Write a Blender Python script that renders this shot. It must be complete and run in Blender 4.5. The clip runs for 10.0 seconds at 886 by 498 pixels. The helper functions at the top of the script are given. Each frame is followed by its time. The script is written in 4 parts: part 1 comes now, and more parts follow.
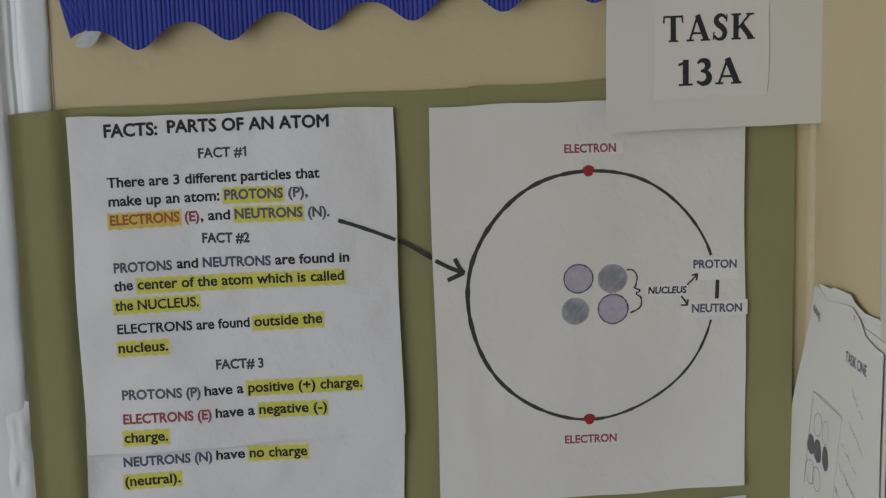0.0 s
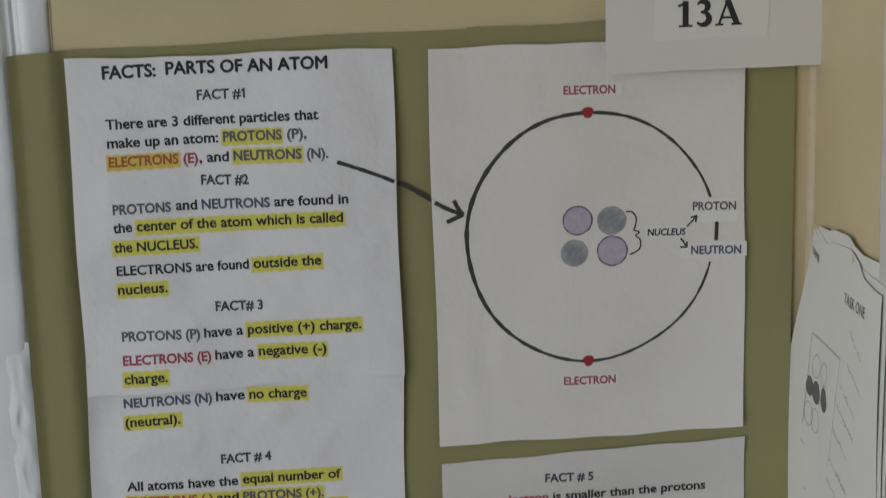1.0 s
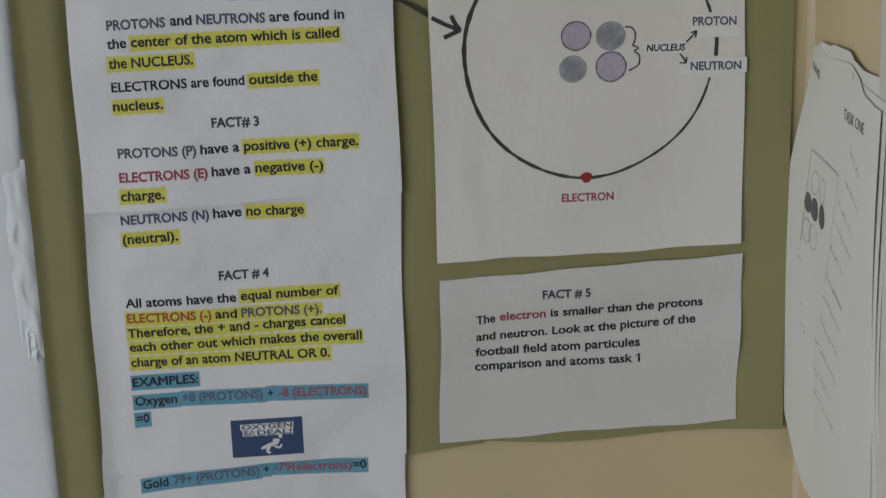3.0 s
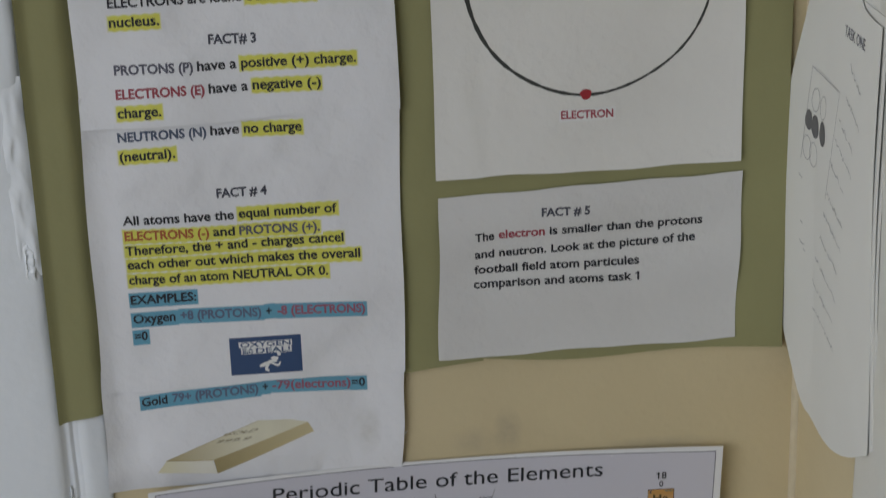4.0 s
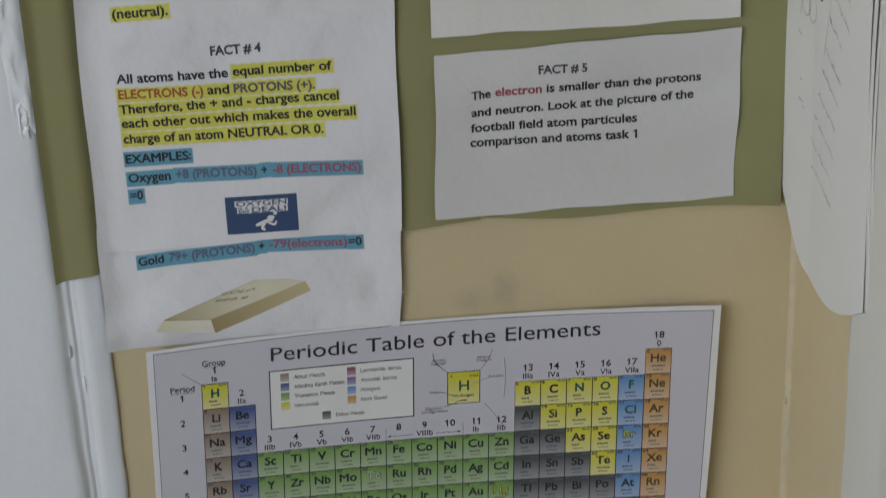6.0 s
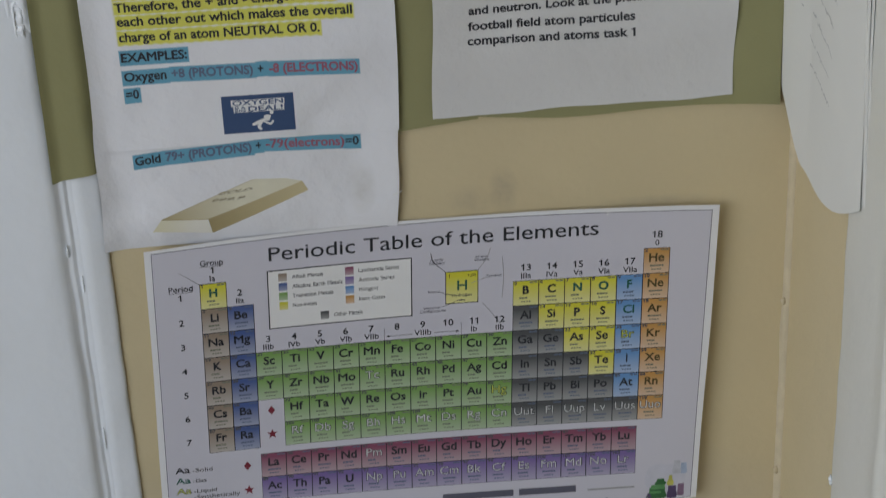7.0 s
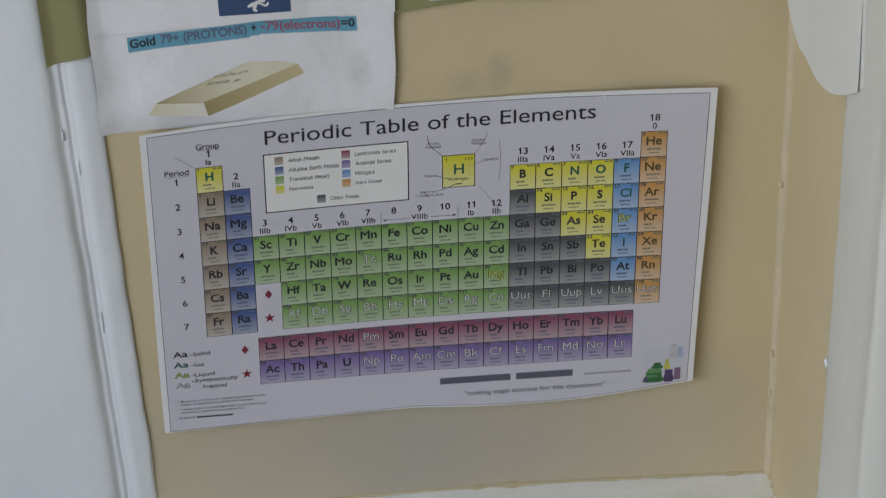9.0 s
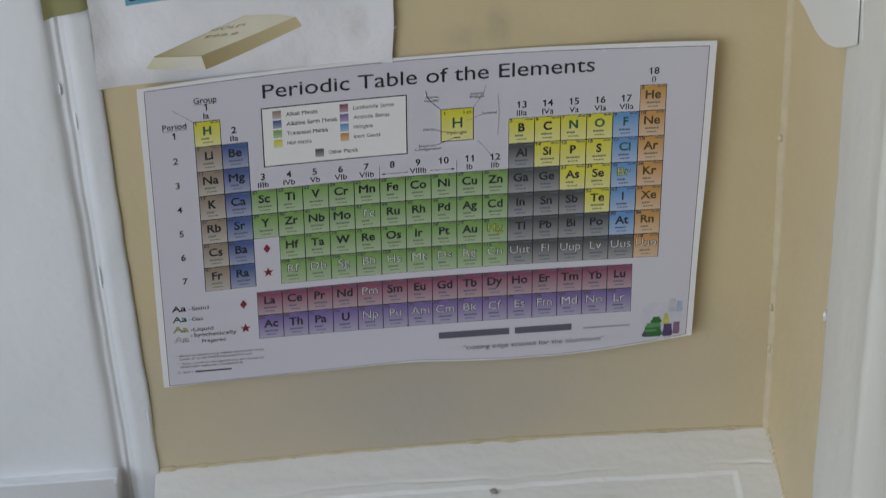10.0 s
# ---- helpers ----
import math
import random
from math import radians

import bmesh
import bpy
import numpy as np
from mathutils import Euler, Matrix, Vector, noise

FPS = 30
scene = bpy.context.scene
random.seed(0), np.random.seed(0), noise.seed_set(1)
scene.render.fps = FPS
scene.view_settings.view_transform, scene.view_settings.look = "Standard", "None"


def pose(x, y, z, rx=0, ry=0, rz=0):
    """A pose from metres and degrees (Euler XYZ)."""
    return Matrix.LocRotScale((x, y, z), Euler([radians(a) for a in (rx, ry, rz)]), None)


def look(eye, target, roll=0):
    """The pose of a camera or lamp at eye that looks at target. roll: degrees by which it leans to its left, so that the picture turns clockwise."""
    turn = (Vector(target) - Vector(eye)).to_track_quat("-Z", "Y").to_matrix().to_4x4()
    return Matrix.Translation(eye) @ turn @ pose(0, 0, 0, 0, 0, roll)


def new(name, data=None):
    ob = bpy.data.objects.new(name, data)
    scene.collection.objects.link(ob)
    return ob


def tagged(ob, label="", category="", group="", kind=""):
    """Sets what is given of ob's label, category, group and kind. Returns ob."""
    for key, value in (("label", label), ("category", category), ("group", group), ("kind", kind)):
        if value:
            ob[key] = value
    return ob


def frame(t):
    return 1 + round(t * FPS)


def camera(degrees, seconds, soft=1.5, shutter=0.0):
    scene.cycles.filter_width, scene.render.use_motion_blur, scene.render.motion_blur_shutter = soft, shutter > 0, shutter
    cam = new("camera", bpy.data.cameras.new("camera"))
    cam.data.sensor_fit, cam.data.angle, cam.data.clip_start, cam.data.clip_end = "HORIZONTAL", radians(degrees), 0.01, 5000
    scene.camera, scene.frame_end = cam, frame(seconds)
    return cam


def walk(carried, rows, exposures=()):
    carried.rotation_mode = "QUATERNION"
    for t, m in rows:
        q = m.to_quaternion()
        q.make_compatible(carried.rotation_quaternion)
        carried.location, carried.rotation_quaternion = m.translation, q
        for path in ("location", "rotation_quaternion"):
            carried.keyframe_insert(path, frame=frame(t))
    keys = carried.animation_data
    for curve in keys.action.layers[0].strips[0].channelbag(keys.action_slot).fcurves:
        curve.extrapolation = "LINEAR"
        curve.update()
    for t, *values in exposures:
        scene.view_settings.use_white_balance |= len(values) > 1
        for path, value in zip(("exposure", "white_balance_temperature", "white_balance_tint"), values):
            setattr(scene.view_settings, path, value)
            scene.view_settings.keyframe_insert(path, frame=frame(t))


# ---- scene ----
cam = camera(24.94, 10.0, soft=1.25, shutter=0.5)
# seconds, eye x, y, z, yaw, pitch, roll: a hand-held camera that stands and tilts down
ROWS = [
    (0.0, 0.1469, -1.3215, 1.6620, -4.343, -13.364, -1.689), (0.5, 0.1492, -1.3221, 1.6634, -4.248, -13.965, -1.708),
    (1.0, 0.1514, -1.3214, 1.6627, -4.123, -15.059, -1.737), (1.5, 0.1534, -1.3216, 1.6601, -4.008, -16.419, -1.783),
    (2.0, 0.1553, -1.3200, 1.6583, -3.905, -17.658, -1.843), (2.5, 0.1562, -1.3191, 1.6585, -3.851, -18.818, -1.822),
    (2.7, 0.1570, -1.3182, 1.6581, -3.812, -19.438, -1.850), (3.8, 0.1613, -1.3130, 1.6556, -3.590, -21.820, -1.940),
    (4.0, 0.1621, -1.3120, 1.6551, -3.549, -22.492, -1.953), (4.5, 0.1642, -1.3122, 1.6542, -3.451, -23.611, -1.941),
    (5.0, 0.1659, -1.3109, 1.6490, -3.331, -24.629, -2.057), (5.2, 0.1681, -1.3107, 1.6478, -3.231, -24.663, -2.040),
    (6.3, 0.1803, -1.3097, 1.6414, -2.680, -27.000, -2.420), (6.5, 0.1825, -1.3095, 1.6403, -2.575, -27.552, -2.462),
    (7.0, 0.1865, -1.3097, 1.6380, -2.366, -28.848, -2.581), (7.5, 0.1889, -1.3095, 1.6338, -2.212, -29.865, -2.660),
    (8.0, 0.1899, -1.3100, 1.6322, -2.161, -30.431, -2.702), (8.5, 0.1902, -1.3109, 1.6308, -2.163, -30.906, -2.700),
    (9.0, 0.1899, -1.3111, 1.6288, -2.143, -31.845, -2.729), (9.5, 0.1911, -1.3105, 1.6264, -2.089, -32.209, -2.775),
    (10.0, 0.1918, -1.3108, 1.6246, -2.031, -33.033, -2.822),
]
walk(cam, [(t, pose(x, y, z, 90 + pitch, 0, yaw) @ pose(0, 0, 0, 0, 0, roll)) for t, x, y, z, yaw, pitch, roll in ROWS],
     exposures=[(0.0, 0.0, 6600, 10), (2.5, 0.0, 6550, 10), (4.5, 0.06, 6500, 10), (6.5, 0.17, 6450, 10), (8.0, 0.26, 6400, 10), (10.0, 0.33, 6400, 10)])

# ---- light: an overcast sky through a tall window on the left, behind the camera ----
world = bpy.data.worlds.new("world")
scene.world = world
world.use_nodes = True
sky = world.node_tree.nodes.new("ShaderNodeTexSky")
sky.sky_type, sky.sun_disc = "NISHITA", False
sky.sun_elevation, sky.sun_rotation = radians(40), radians(250)
world.node_tree.links.new(sky.outputs["Color"], world.node_tree.nodes["Background"].inputs["Color"])
world.node_tree.nodes["Background"].inputs["Strength"].default_value = 0.12


def window_light(name, eye, target, wide, high, watts, colour):
    data = bpy.data.lights.new(name, "AREA")
    data.shape, data.size, data.size_y, data.energy, data.color = "RECTANGLE", wide, high, watts, colour
    new(name, data).matrix_world = look(eye, target)


window_light("window_daylight", (-1.23, -1.7, 1.55), (0.3, -0.6, 0.95), 1.9, 1.5, 20.6, (0.884, 0.933, 0.992))


# ---- materials ----
def material(name, colour, rough=0.6, var=0.06, scale=30.0, bump=0.0, bump_scale=200.0, spec=0.4, metal=0.0, stain=0.0, stain_colour=None, coat=0.0, fine=0.0):
    """A painted, printed or paper surface: grain and larger blotches in colour, with fine relief."""
    mat = bpy.data.materials.new(name)
    mat.use_nodes = True
    nt = mat.node_tree
    p = nt.nodes["Principled BSDF"]
    p.inputs["Roughness"].default_value, p.inputs["Metallic"].default_value = rough, metal
    p.inputs["Specular IOR Level"].default_value = spec
    p.inputs["Coat Weight"].default_value = coat
    geo = nt.nodes.new("ShaderNodeNewGeometry")

    def noise_at(size, detail=4.0):
        n = nt.nodes.new("ShaderNodeTexNoise")
        n.inputs["Scale"].default_value, n.inputs["Detail"].default_value = size, detail
        nt.links.new(geo.outputs["Position"], n.inputs["Vector"])
        return n

    def mixed(kind, fac, a, b):
        m = nt.nodes.new("ShaderNodeMix")
        m.data_type, m.blend_type = "RGBA", kind
        for sock, v in ((m.inputs["Factor"], fac), (m.inputs["A"], a), (m.inputs["B"], b)):
            if isinstance(v, bpy.types.NodeSocket):
                nt.links.new(v, sock)
            else:
                sock.default_value = v
        return m.outputs["Result"]

    lo, hi = [(*[min(1.0, c * k) for c in colour], 1) for k in (1 - var, 1 + var)]
    col = mixed("MIX", noise_at(scale).outputs["Fac"], lo, hi)
    grain = noise_at(scale * 18, 2.0)
    col = mixed("MULTIPLY", 1.0, col, mixed("MIX", grain.outputs["Fac"], (1 - var * 0.6,) * 3 + (1,), (1, 1, 1, 1)))
    if stain:
        ramp = nt.nodes.new("ShaderNodeMapRange")
        ramp.inputs["From Min"].default_value, ramp.inputs["From Max"].default_value, ramp.inputs["To Max"].default_value = 0.55, 0.8, stain
        nt.links.new(noise_at(9.0, 6.0).outputs["Fac"], ramp.inputs["Value"])
        col = mixed("MIX", ramp.outputs["Result"], col, (*(stain_colour or [c * 0.6 for c in colour]), 1))
    nt.links.new(col, p.inputs["Base Color"])
    if bump:
        b = nt.nodes.new("ShaderNodeBump")
        b.inputs["Strength"].default_value, b.inputs["Distance"].default_value = 1.0, bump
        nt.links.new(noise_at(bump_scale, 3.0).outputs["Fac"], b.inputs["Height"])
        nt.links.new(b.outputs["Normal"], p.inputs["Normal"])
        if fine:
            f = nt.nodes.new("ShaderNodeBump")
            f.inputs["Distance"].default_value = fine
            nt.links.new(noise_at(170.0, 3.0).outputs["Fac"], f.inputs["Height"])
            nt.links.new(b.outputs["Normal"], f.inputs["Normal"])
            nt.links.new(f.outputs["Normal"], p.inputs["Normal"])
    return mat


CREAM = material("cream_paint", (0.645, 0.545, 0.340), 0.5, 0.05, 14, 0.0022, 18, 0.4, fine=0.0003, stain=0.22, stain_colour=(0.52, 0.42, 0.27))
YELLOWED = material("aged_yellow_caulk", (0.58, 0.50, 0.32), 0.5, 0.25, 60, 0.001, 120)
CAULK = material("yellowed_caulk", (0.66, 0.57, 0.40), 0.5, 0.2, 60, 0.001, 120)
WHITE = material("white_gloss_paint", (0.845, 0.88, 0.925), 0.32, 0.03, 10, 0.004, 16, 0.5, fine=0.0002, stain=0.1, stain_colour=(0.66, 0.67, 0.62))
LEDGE_PAINT = material("creamy_white_paint", (0.87, 0.885, 0.88), 0.4, 0.04, 14, 0.004, 16, 0.45, fine=0.0003, stain=0.25, stain_colour=(0.72, 0.69, 0.58))
# greyer copy of WHITE: the jamb's dimmer light is put into the colour
DIMMED_WHITE = material("dimmed_white_paint", (0.70, 0.70, 0.655), 0.4, 0.04, 12, 0.003, 16, 0.45, fine=0.0002, stain=0.15, stain_colour=(0.56, 0.56, 0.48))
PAPER = material("printer_paper", (0.795, 0.80, 0.835), 0.75, 0.02, 25, 0.017, 9, 0.3, fine=0.0006)
SLIP = material("dull_printer_paper", (0.66, 0.655, 0.65), 0.8, 0.03, 25, 0.012, 8, 0.3, fine=0.0006)
DRAWN = material("drawing_paper", (0.755, 0.745, 0.72), 0.8, 0.03, 25, 0.012, 8, 0.3, fine=0.0006)
CARD = material("card_stock", (0.72, 0.71, 0.68), 0.7, 0.02, 25, 0.0004, 30, 0.3)
LABEL = material("label_paper", (0.785, 0.785, 0.78), 0.75, 0.02, 40, spec=0.3)
WORN = material("worksheet_paper", (0.74, 0.74, 0.71), 0.75, 0.03, 20, 0.0008, 14, 0.3)
OLIVE = material("olive_sugar_paper", (0.305, 0.295, 0.148), 0.85, 0.06, 22, 0.0006, 60, 0.2, stain=0.25, stain_colour=(0.34, 0.33, 0.16))
BLUE = material("blue_corrugated_card", (0.035, 0.055, 0.36), 0.6, 0.1, 40, spec=0.35)
TORN = material("torn_paper_core", (0.6, 0.63, 0.66), 0.9, 0.15, 90, 0.001, 150)
POSTER = material("coated_poster_paper", (0.61, 0.60, 0.67), 0.38, 0.02, 20, 0.0005, 12, 0.45)
MARGIN = material("poster_white_margin", (0.80, 0.80, 0.82), 0.38, 0.02, 20, 0.0005, 12, 0.45)
DARK = material("marker_black", (0.05, 0.053, 0.05), 0.55, 0.2, 300)
INKS = {
    "ink": material("black_print", (0.026, 0.028, 0.036), 0.6, 0.1, 400),
    "head": material("dark_slate_print", (0.065, 0.068, 0.095), 0.6, 0.1, 400),
    "grey": material("slate_print", (0.115, 0.115, 0.155), 0.6, 0.1, 400),
    "blue": material("blue_grey_print", (0.09, 0.115, 0.175), 0.6, 0.1, 400),
    "red": material("red_print", (0.36, 0.075, 0.10), 0.6, 0.1, 400),
    "dim": material("slate_print_under_blue", (0.12, 0.155, 0.235), 0.6, 0.1, 400),
    "rose": material("red_print_under_blue", (0.33, 0.115, 0.165), 0.6, 0.1, 400),
    "orange": material("rust_print", (0.42, 0.12, 0.05), 0.6, 0.1, 400),
}
MARKERS = {
    "y": material("yellow_highlighter", (0.72, 0.70, 0.13), 0.7, 0.10, 120),
    "o": material("amber_highlighter", (0.72, 0.58, 0.13), 0.7, 0.10, 120),
    "b": material("blue_highlighter", (0.14, 0.37, 0.51), 0.7, 0.08, 120),
}


def feathered(mat, under):
    """Ink that thins out towards the rim of its stroke and lets the paper's own colour show."""
    nt = mat.node_tree
    p = nt.nodes["Principled BSDF"]
    old = p.inputs["Base Color"].links[0].from_socket
    cover, mix = nt.nodes.new("ShaderNodeAttribute"), nt.nodes.new("ShaderNodeMix")
    cover.attribute_name, mix.data_type = "ink", "RGBA"
    nt.links.new(cover.outputs["Fac"], mix.inputs["Factor"])
    mix.inputs["A"].default_value = (*under, 1)
    nt.links.new(old, mix.inputs["B"])
    nt.links.new(mix.outputs["Result"], p.inputs["Base Color"])


for marker in MARKERS.values():
    feathered(marker, (0.78, 0.785, 0.80))
RED_DOT = material("red_marker", (0.36, 0.03, 0.04), 0.6, 0.15, 300)
PURPLE = material("purple_pencil", (0.50, 0.46, 0.60), 0.8, 0.22, 260)
PENCIL = material("grey_pencil", (0.42, 0.43, 0.46), 0.8, 0.3, 260)
SCRIBBLE = material("dark_pencil", (0.31, 0.32, 0.36), 0.8, 0.3, 260)
WASH = material("pale_purple_pencil", (0.57, 0.54, 0.65), 0.8, 0.2, 260)
RIM = material("pencil_outline", (0.12, 0.11, 0.16), 0.8, 0.2, 300)
FAINT = material("faint_grey_print", (0.36, 0.36, 0.38), 0.7, 0.1, 300)
NAVY = material("navy_print", (0.045, 0.085, 0.19), 0.55, 0.08, 100)
GOLD_TOP = material("printed_gold_light", (0.73, 0.70, 0.55), 0.6, 0.08, 80)
GOLD_FRONT = material("printed_gold_pale", (0.74, 0.70, 0.48), 0.6, 0.12, 60)
GOLD_SIDE = material("printed_gold_dark", (0.37, 0.30, 0.15), 0.6, 0.14, 60)


def smudge_or_shade(mat, centre, size, colour, strength, rags=120.0):
    """A soft, uneven patch of dirt or painted-in shade at one place of a surface."""
    nt = mat.node_tree
    p = nt.nodes["Principled BSDF"]
    old = p.inputs["Base Color"].links[0].from_socket
    geo, sub, div, length, rag = [nt.nodes.new(k) for k in ("ShaderNodeNewGeometry", "ShaderNodeVectorMath", "ShaderNodeVectorMath", "ShaderNodeVectorMath", "ShaderNodeTexNoise")]
    sub.operation, div.operation, length.operation = "SUBTRACT", "DIVIDE", "LENGTH"
    sub.inputs[1].default_value, div.inputs[1].default_value = centre, size
    rag.inputs["Scale"].default_value, rag.inputs["Detail"].default_value = rags, 3.0
    nt.links.new(geo.outputs["Position"], sub.inputs[0])
    nt.links.new(geo.outputs["Position"], rag.inputs["Vector"])
    nt.links.new(sub.outputs[0], div.inputs[0])
    nt.links.new(div.outputs[0], length.inputs[0])
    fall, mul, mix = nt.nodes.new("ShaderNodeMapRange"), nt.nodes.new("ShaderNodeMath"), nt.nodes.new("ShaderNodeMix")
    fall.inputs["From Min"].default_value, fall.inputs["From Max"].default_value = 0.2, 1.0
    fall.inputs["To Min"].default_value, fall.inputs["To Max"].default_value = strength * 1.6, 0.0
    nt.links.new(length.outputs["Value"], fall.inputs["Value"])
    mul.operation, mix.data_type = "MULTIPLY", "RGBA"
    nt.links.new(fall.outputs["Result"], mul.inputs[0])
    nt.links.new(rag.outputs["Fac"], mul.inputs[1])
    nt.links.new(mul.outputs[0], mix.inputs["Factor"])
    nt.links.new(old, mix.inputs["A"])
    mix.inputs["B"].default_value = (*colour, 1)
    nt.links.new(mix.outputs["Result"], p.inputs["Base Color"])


smudge_or_shade(CREAM, (0.287, 0.0, 0.962), (0.012, 0.02, 0.022), (0.36, 0.31, 0.23), 0.55)
smudge_or_shade(CREAM, (0.262, 0.0, 0.955), (0.020, 0.02, 0.014), (0.42, 0.36, 0.26), 0.4)
smudge_or_shade(CREAM, (0.40, 0.0, 0.945), (0.05, 0.02, 0.006), (0.45, 0.39, 0.28), 0.4)
# shade below the poster, put into the wall's own colour
smudge_or_shade(CREAM, (0.22, 0.0, 0.615), (0.38, 0.02, 0.14), (0.47, 0.43, 0.36), 1.1, 3.0)
smudge_or_shade(PAPER, (0.183, -0.005, 0.975), (0.012, 0.03, 0.025), (0.55, 0.54, 0.52), 0.6)


# ---- builders ----
def mesh_from(name, verts, faces, mat, smooth=False):
    me = bpy.data.meshes.new(name)
    me.from_pydata([tuple(v) for v in verts], [], faces)
    me.materials.append(mat)
    if smooth:
        me.shade_smooth()
    me.update()
    return me


def thing(name, place, label, category, group=""):
    ob = new(name)
    ob.empty_display_size = 0.02
    ob.location = place
    return tagged(ob, label, category, group)


def part(name, verts, faces, mat, parent, label="", smooth=False, thick=0.0, back=(0, 1, 0)):
    """One mesh, given in world metres, under a thing or a part; thick: its cut edge, away from the viewer."""
    base = Vector(parent.matrix_basis.translation)
    if parent.parent:
        base = base + Vector(parent.parent.matrix_basis.translation)
    verts, faces = [Vector(v) for v in verts], list(faces)
    if thick:
        count = {}
        for f in faces:
            for a, b in zip(f, (*f[1:], f[0])):
                count[frozenset((a, b))] = None if frozenset((a, b)) in count else (a, b)
        for a, b in [e for e in count.values() if e]:
            n = len(verts)
            verts += [verts[a], verts[b], verts[b] + Vector(back) * thick, verts[a] + Vector(back) * thick]
            faces.append((n + 1, n, n + 3, n + 2))
    ob = new(name, mesh_from(name, [v - base for v in verts], faces, mat, smooth))
    ob.parent = parent
    return tagged(ob, label)


def structure(name, verts, faces, mat, label, smooth=False, bevel=0.0):
    ob = new(name, mesh_from(name, verts, faces, mat, smooth))
    if bevel:
        bev = ob.modifiers.new("worn_edges", "BEVEL")
        bev.width, bev.segments, bev.limit_method = bevel, 2, "ANGLE"
    return tagged(ob, label, "wall", kind="structure")


def block(x0, x1, y0, y1, z0, z1):
    v = [(x, y, z) for z in (z0, z1) for y in (y0, y1) for x in (x0, x1)]
    return v, [(0, 2, 3, 1), (4, 5, 7, 6), (0, 1, 5, 4), (2, 6, 7, 3), (0, 4, 6, 2), (1, 3, 7, 5)]


def grid(fn, nu, nv):
    """A sheet of nu x nv quads; fn(u, v) gives the place, u to the right and v down, both 0 to 1. It faces -y."""
    verts = [fn(i / nu, j / nv) for j in range(nv + 1) for i in range(nu + 1)]
    k = nu + 1
    return verts, [(j * k + i, j * k + k + i, j * k + k + i + 1, j * k + i + 1) for j in range(nv) for i in range(nu)]


FONTS = {}


def glyphs(text, bold):
    """The flat outline of a text in the built-in font: points, faces, width; capitals are 1 high."""
    if (text, bold) not in FONTS:
        data = bpy.data.curves.new("lettering", "FONT")
        data.body, data.offset, data.resolution_u = text, 0.0 if "M" in text else bold, 3
        tmp = new("lettering", data)
        me = tmp.to_mesh()
        pts = [(v.co.x, v.co.y) for v in me.vertices]
        faces = [tuple(p.vertices) for p in me.polygons]
        if "1" in text:
            for i in [k for k, c in enumerate(text) if c == "1"]:
                right = max(p[0] for p in (pts if i == len(text) - 1 else glyphs(text[:i + 1], bold)[0]))
                x0, hi = right - 0.085 - 2 * bold, 0.655 + bold
                n = len(pts)
                pts += [(x0, hi), (x0 - 0.15, hi - 0.13), (x0 - 0.15, hi - 0.22 - bold), (x0, hi - 0.12 - bold)]
                faces.append((n, n + 1, n + 2, n + 3))
        if any(c.islower() for c in text):
            pts = [(x, y * 1.09 if y < 0.449 else 0.4894 + (y - 0.449) * 0.8266) if y > 0 else (x, y) for x, y in pts]
        tmp.to_mesh_clear()
        bpy.data.objects.remove(tmp)
        bpy.data.curves.remove(data)
        FONTS[text, bold] = pts, faces
    return FONTS[text, bold]


CAP = max(y for x, y in glyphs("H", 0.0)[0])


def lettering(text, place, width, cap, bold=0.012, slant=0.0):
    """Points and faces of a text that fills a width; place(u, v) lays a point u right and v up from its baseline's start."""
    pts, faces = glyphs(text, bold)
    lo, hi = min(p[0] for p in pts), max(p[0] for p in pts)
    sx = width / (hi - lo) if width else cap / CAP
    copies = [(0, 0), (-1, 0), (1, 0), (0, 1), (0, -1)] if bold and "M" in text else [(0, 0)]
    k = cap / CAP
    return join(*[([place((x - lo + dx * bold) * sx + slant * y * k, (y + dy * bold) * k) - Vector((0, 0.00002 * i, 0)) for x, y in pts], faces) for i, (dx, dy) in enumerate(copies)])


def bend(points, n=8):
    """A smooth line through a few points."""
    pts = [Vector(p) for p in points]
    pts = [pts[0] * 2 - pts[1], *pts, pts[-1] * 2 - pts[-2]]
    out = []
    for a, b, c, d in zip(pts, pts[1:], pts[2:], pts[3:]):
        for k in range(n):
            t = k / n
            out.append(0.5 * (2 * b + (c - a) * t + (2 * a - 5 * b + 4 * c - d) * t * t + (3 * b - a - 3 * c + d) * t ** 3))
    return out + [pts[-2]]


def stroke(line, width, lay, taper=0.0, rough=0.0):
    """A pen line of a width along 2D points, laid on a surface by lay(x, z)."""
    verts, n = [], len(line)
    for i, p in enumerate(line):
        d = (line[min(i + 1, n - 1)] - line[max(i - 1, 0)]).normalized()
        w = (width(i / (n - 1)) if callable(width) else width) * 0.5 * (1 - taper * abs(2 * i / (n - 1) - 1) ** 3) * (1 + rough * math.sin(i * 1.7) * math.sin(i * 0.61 + 1))
        side = Vector((-d.y, d.x)) * w
        verts += [lay(*(p + side)), lay(*(p - side))]
    return verts, [(2 * i, 2 * i + 1, 2 * i + 3, 2 * i + 2) for i in range(n - 1)]


def disc(cx, cz, r, lay, wobble=0.04, n=28, seed=0):
    verts = [lay(cx, cz)]
    for i in range(n):
        a = 2 * math.pi * i / n
        k = r * (1 + wobble * math.sin(3 * a + seed) + wobble * 0.6 * math.sin(5 * a + 2 * seed))
        verts.append(lay(cx + k * math.cos(a), cz + k * math.sin(a)))
    return verts, [(0, 1 + i, 1 + (i + 1) % n) for i in range(n)]


def join(*pieces):
    verts, faces = [], []
    for v, f in pieces:
        faces += [tuple(i + len(verts) for i in g) for g in f]
        verts += v
    return verts, faces


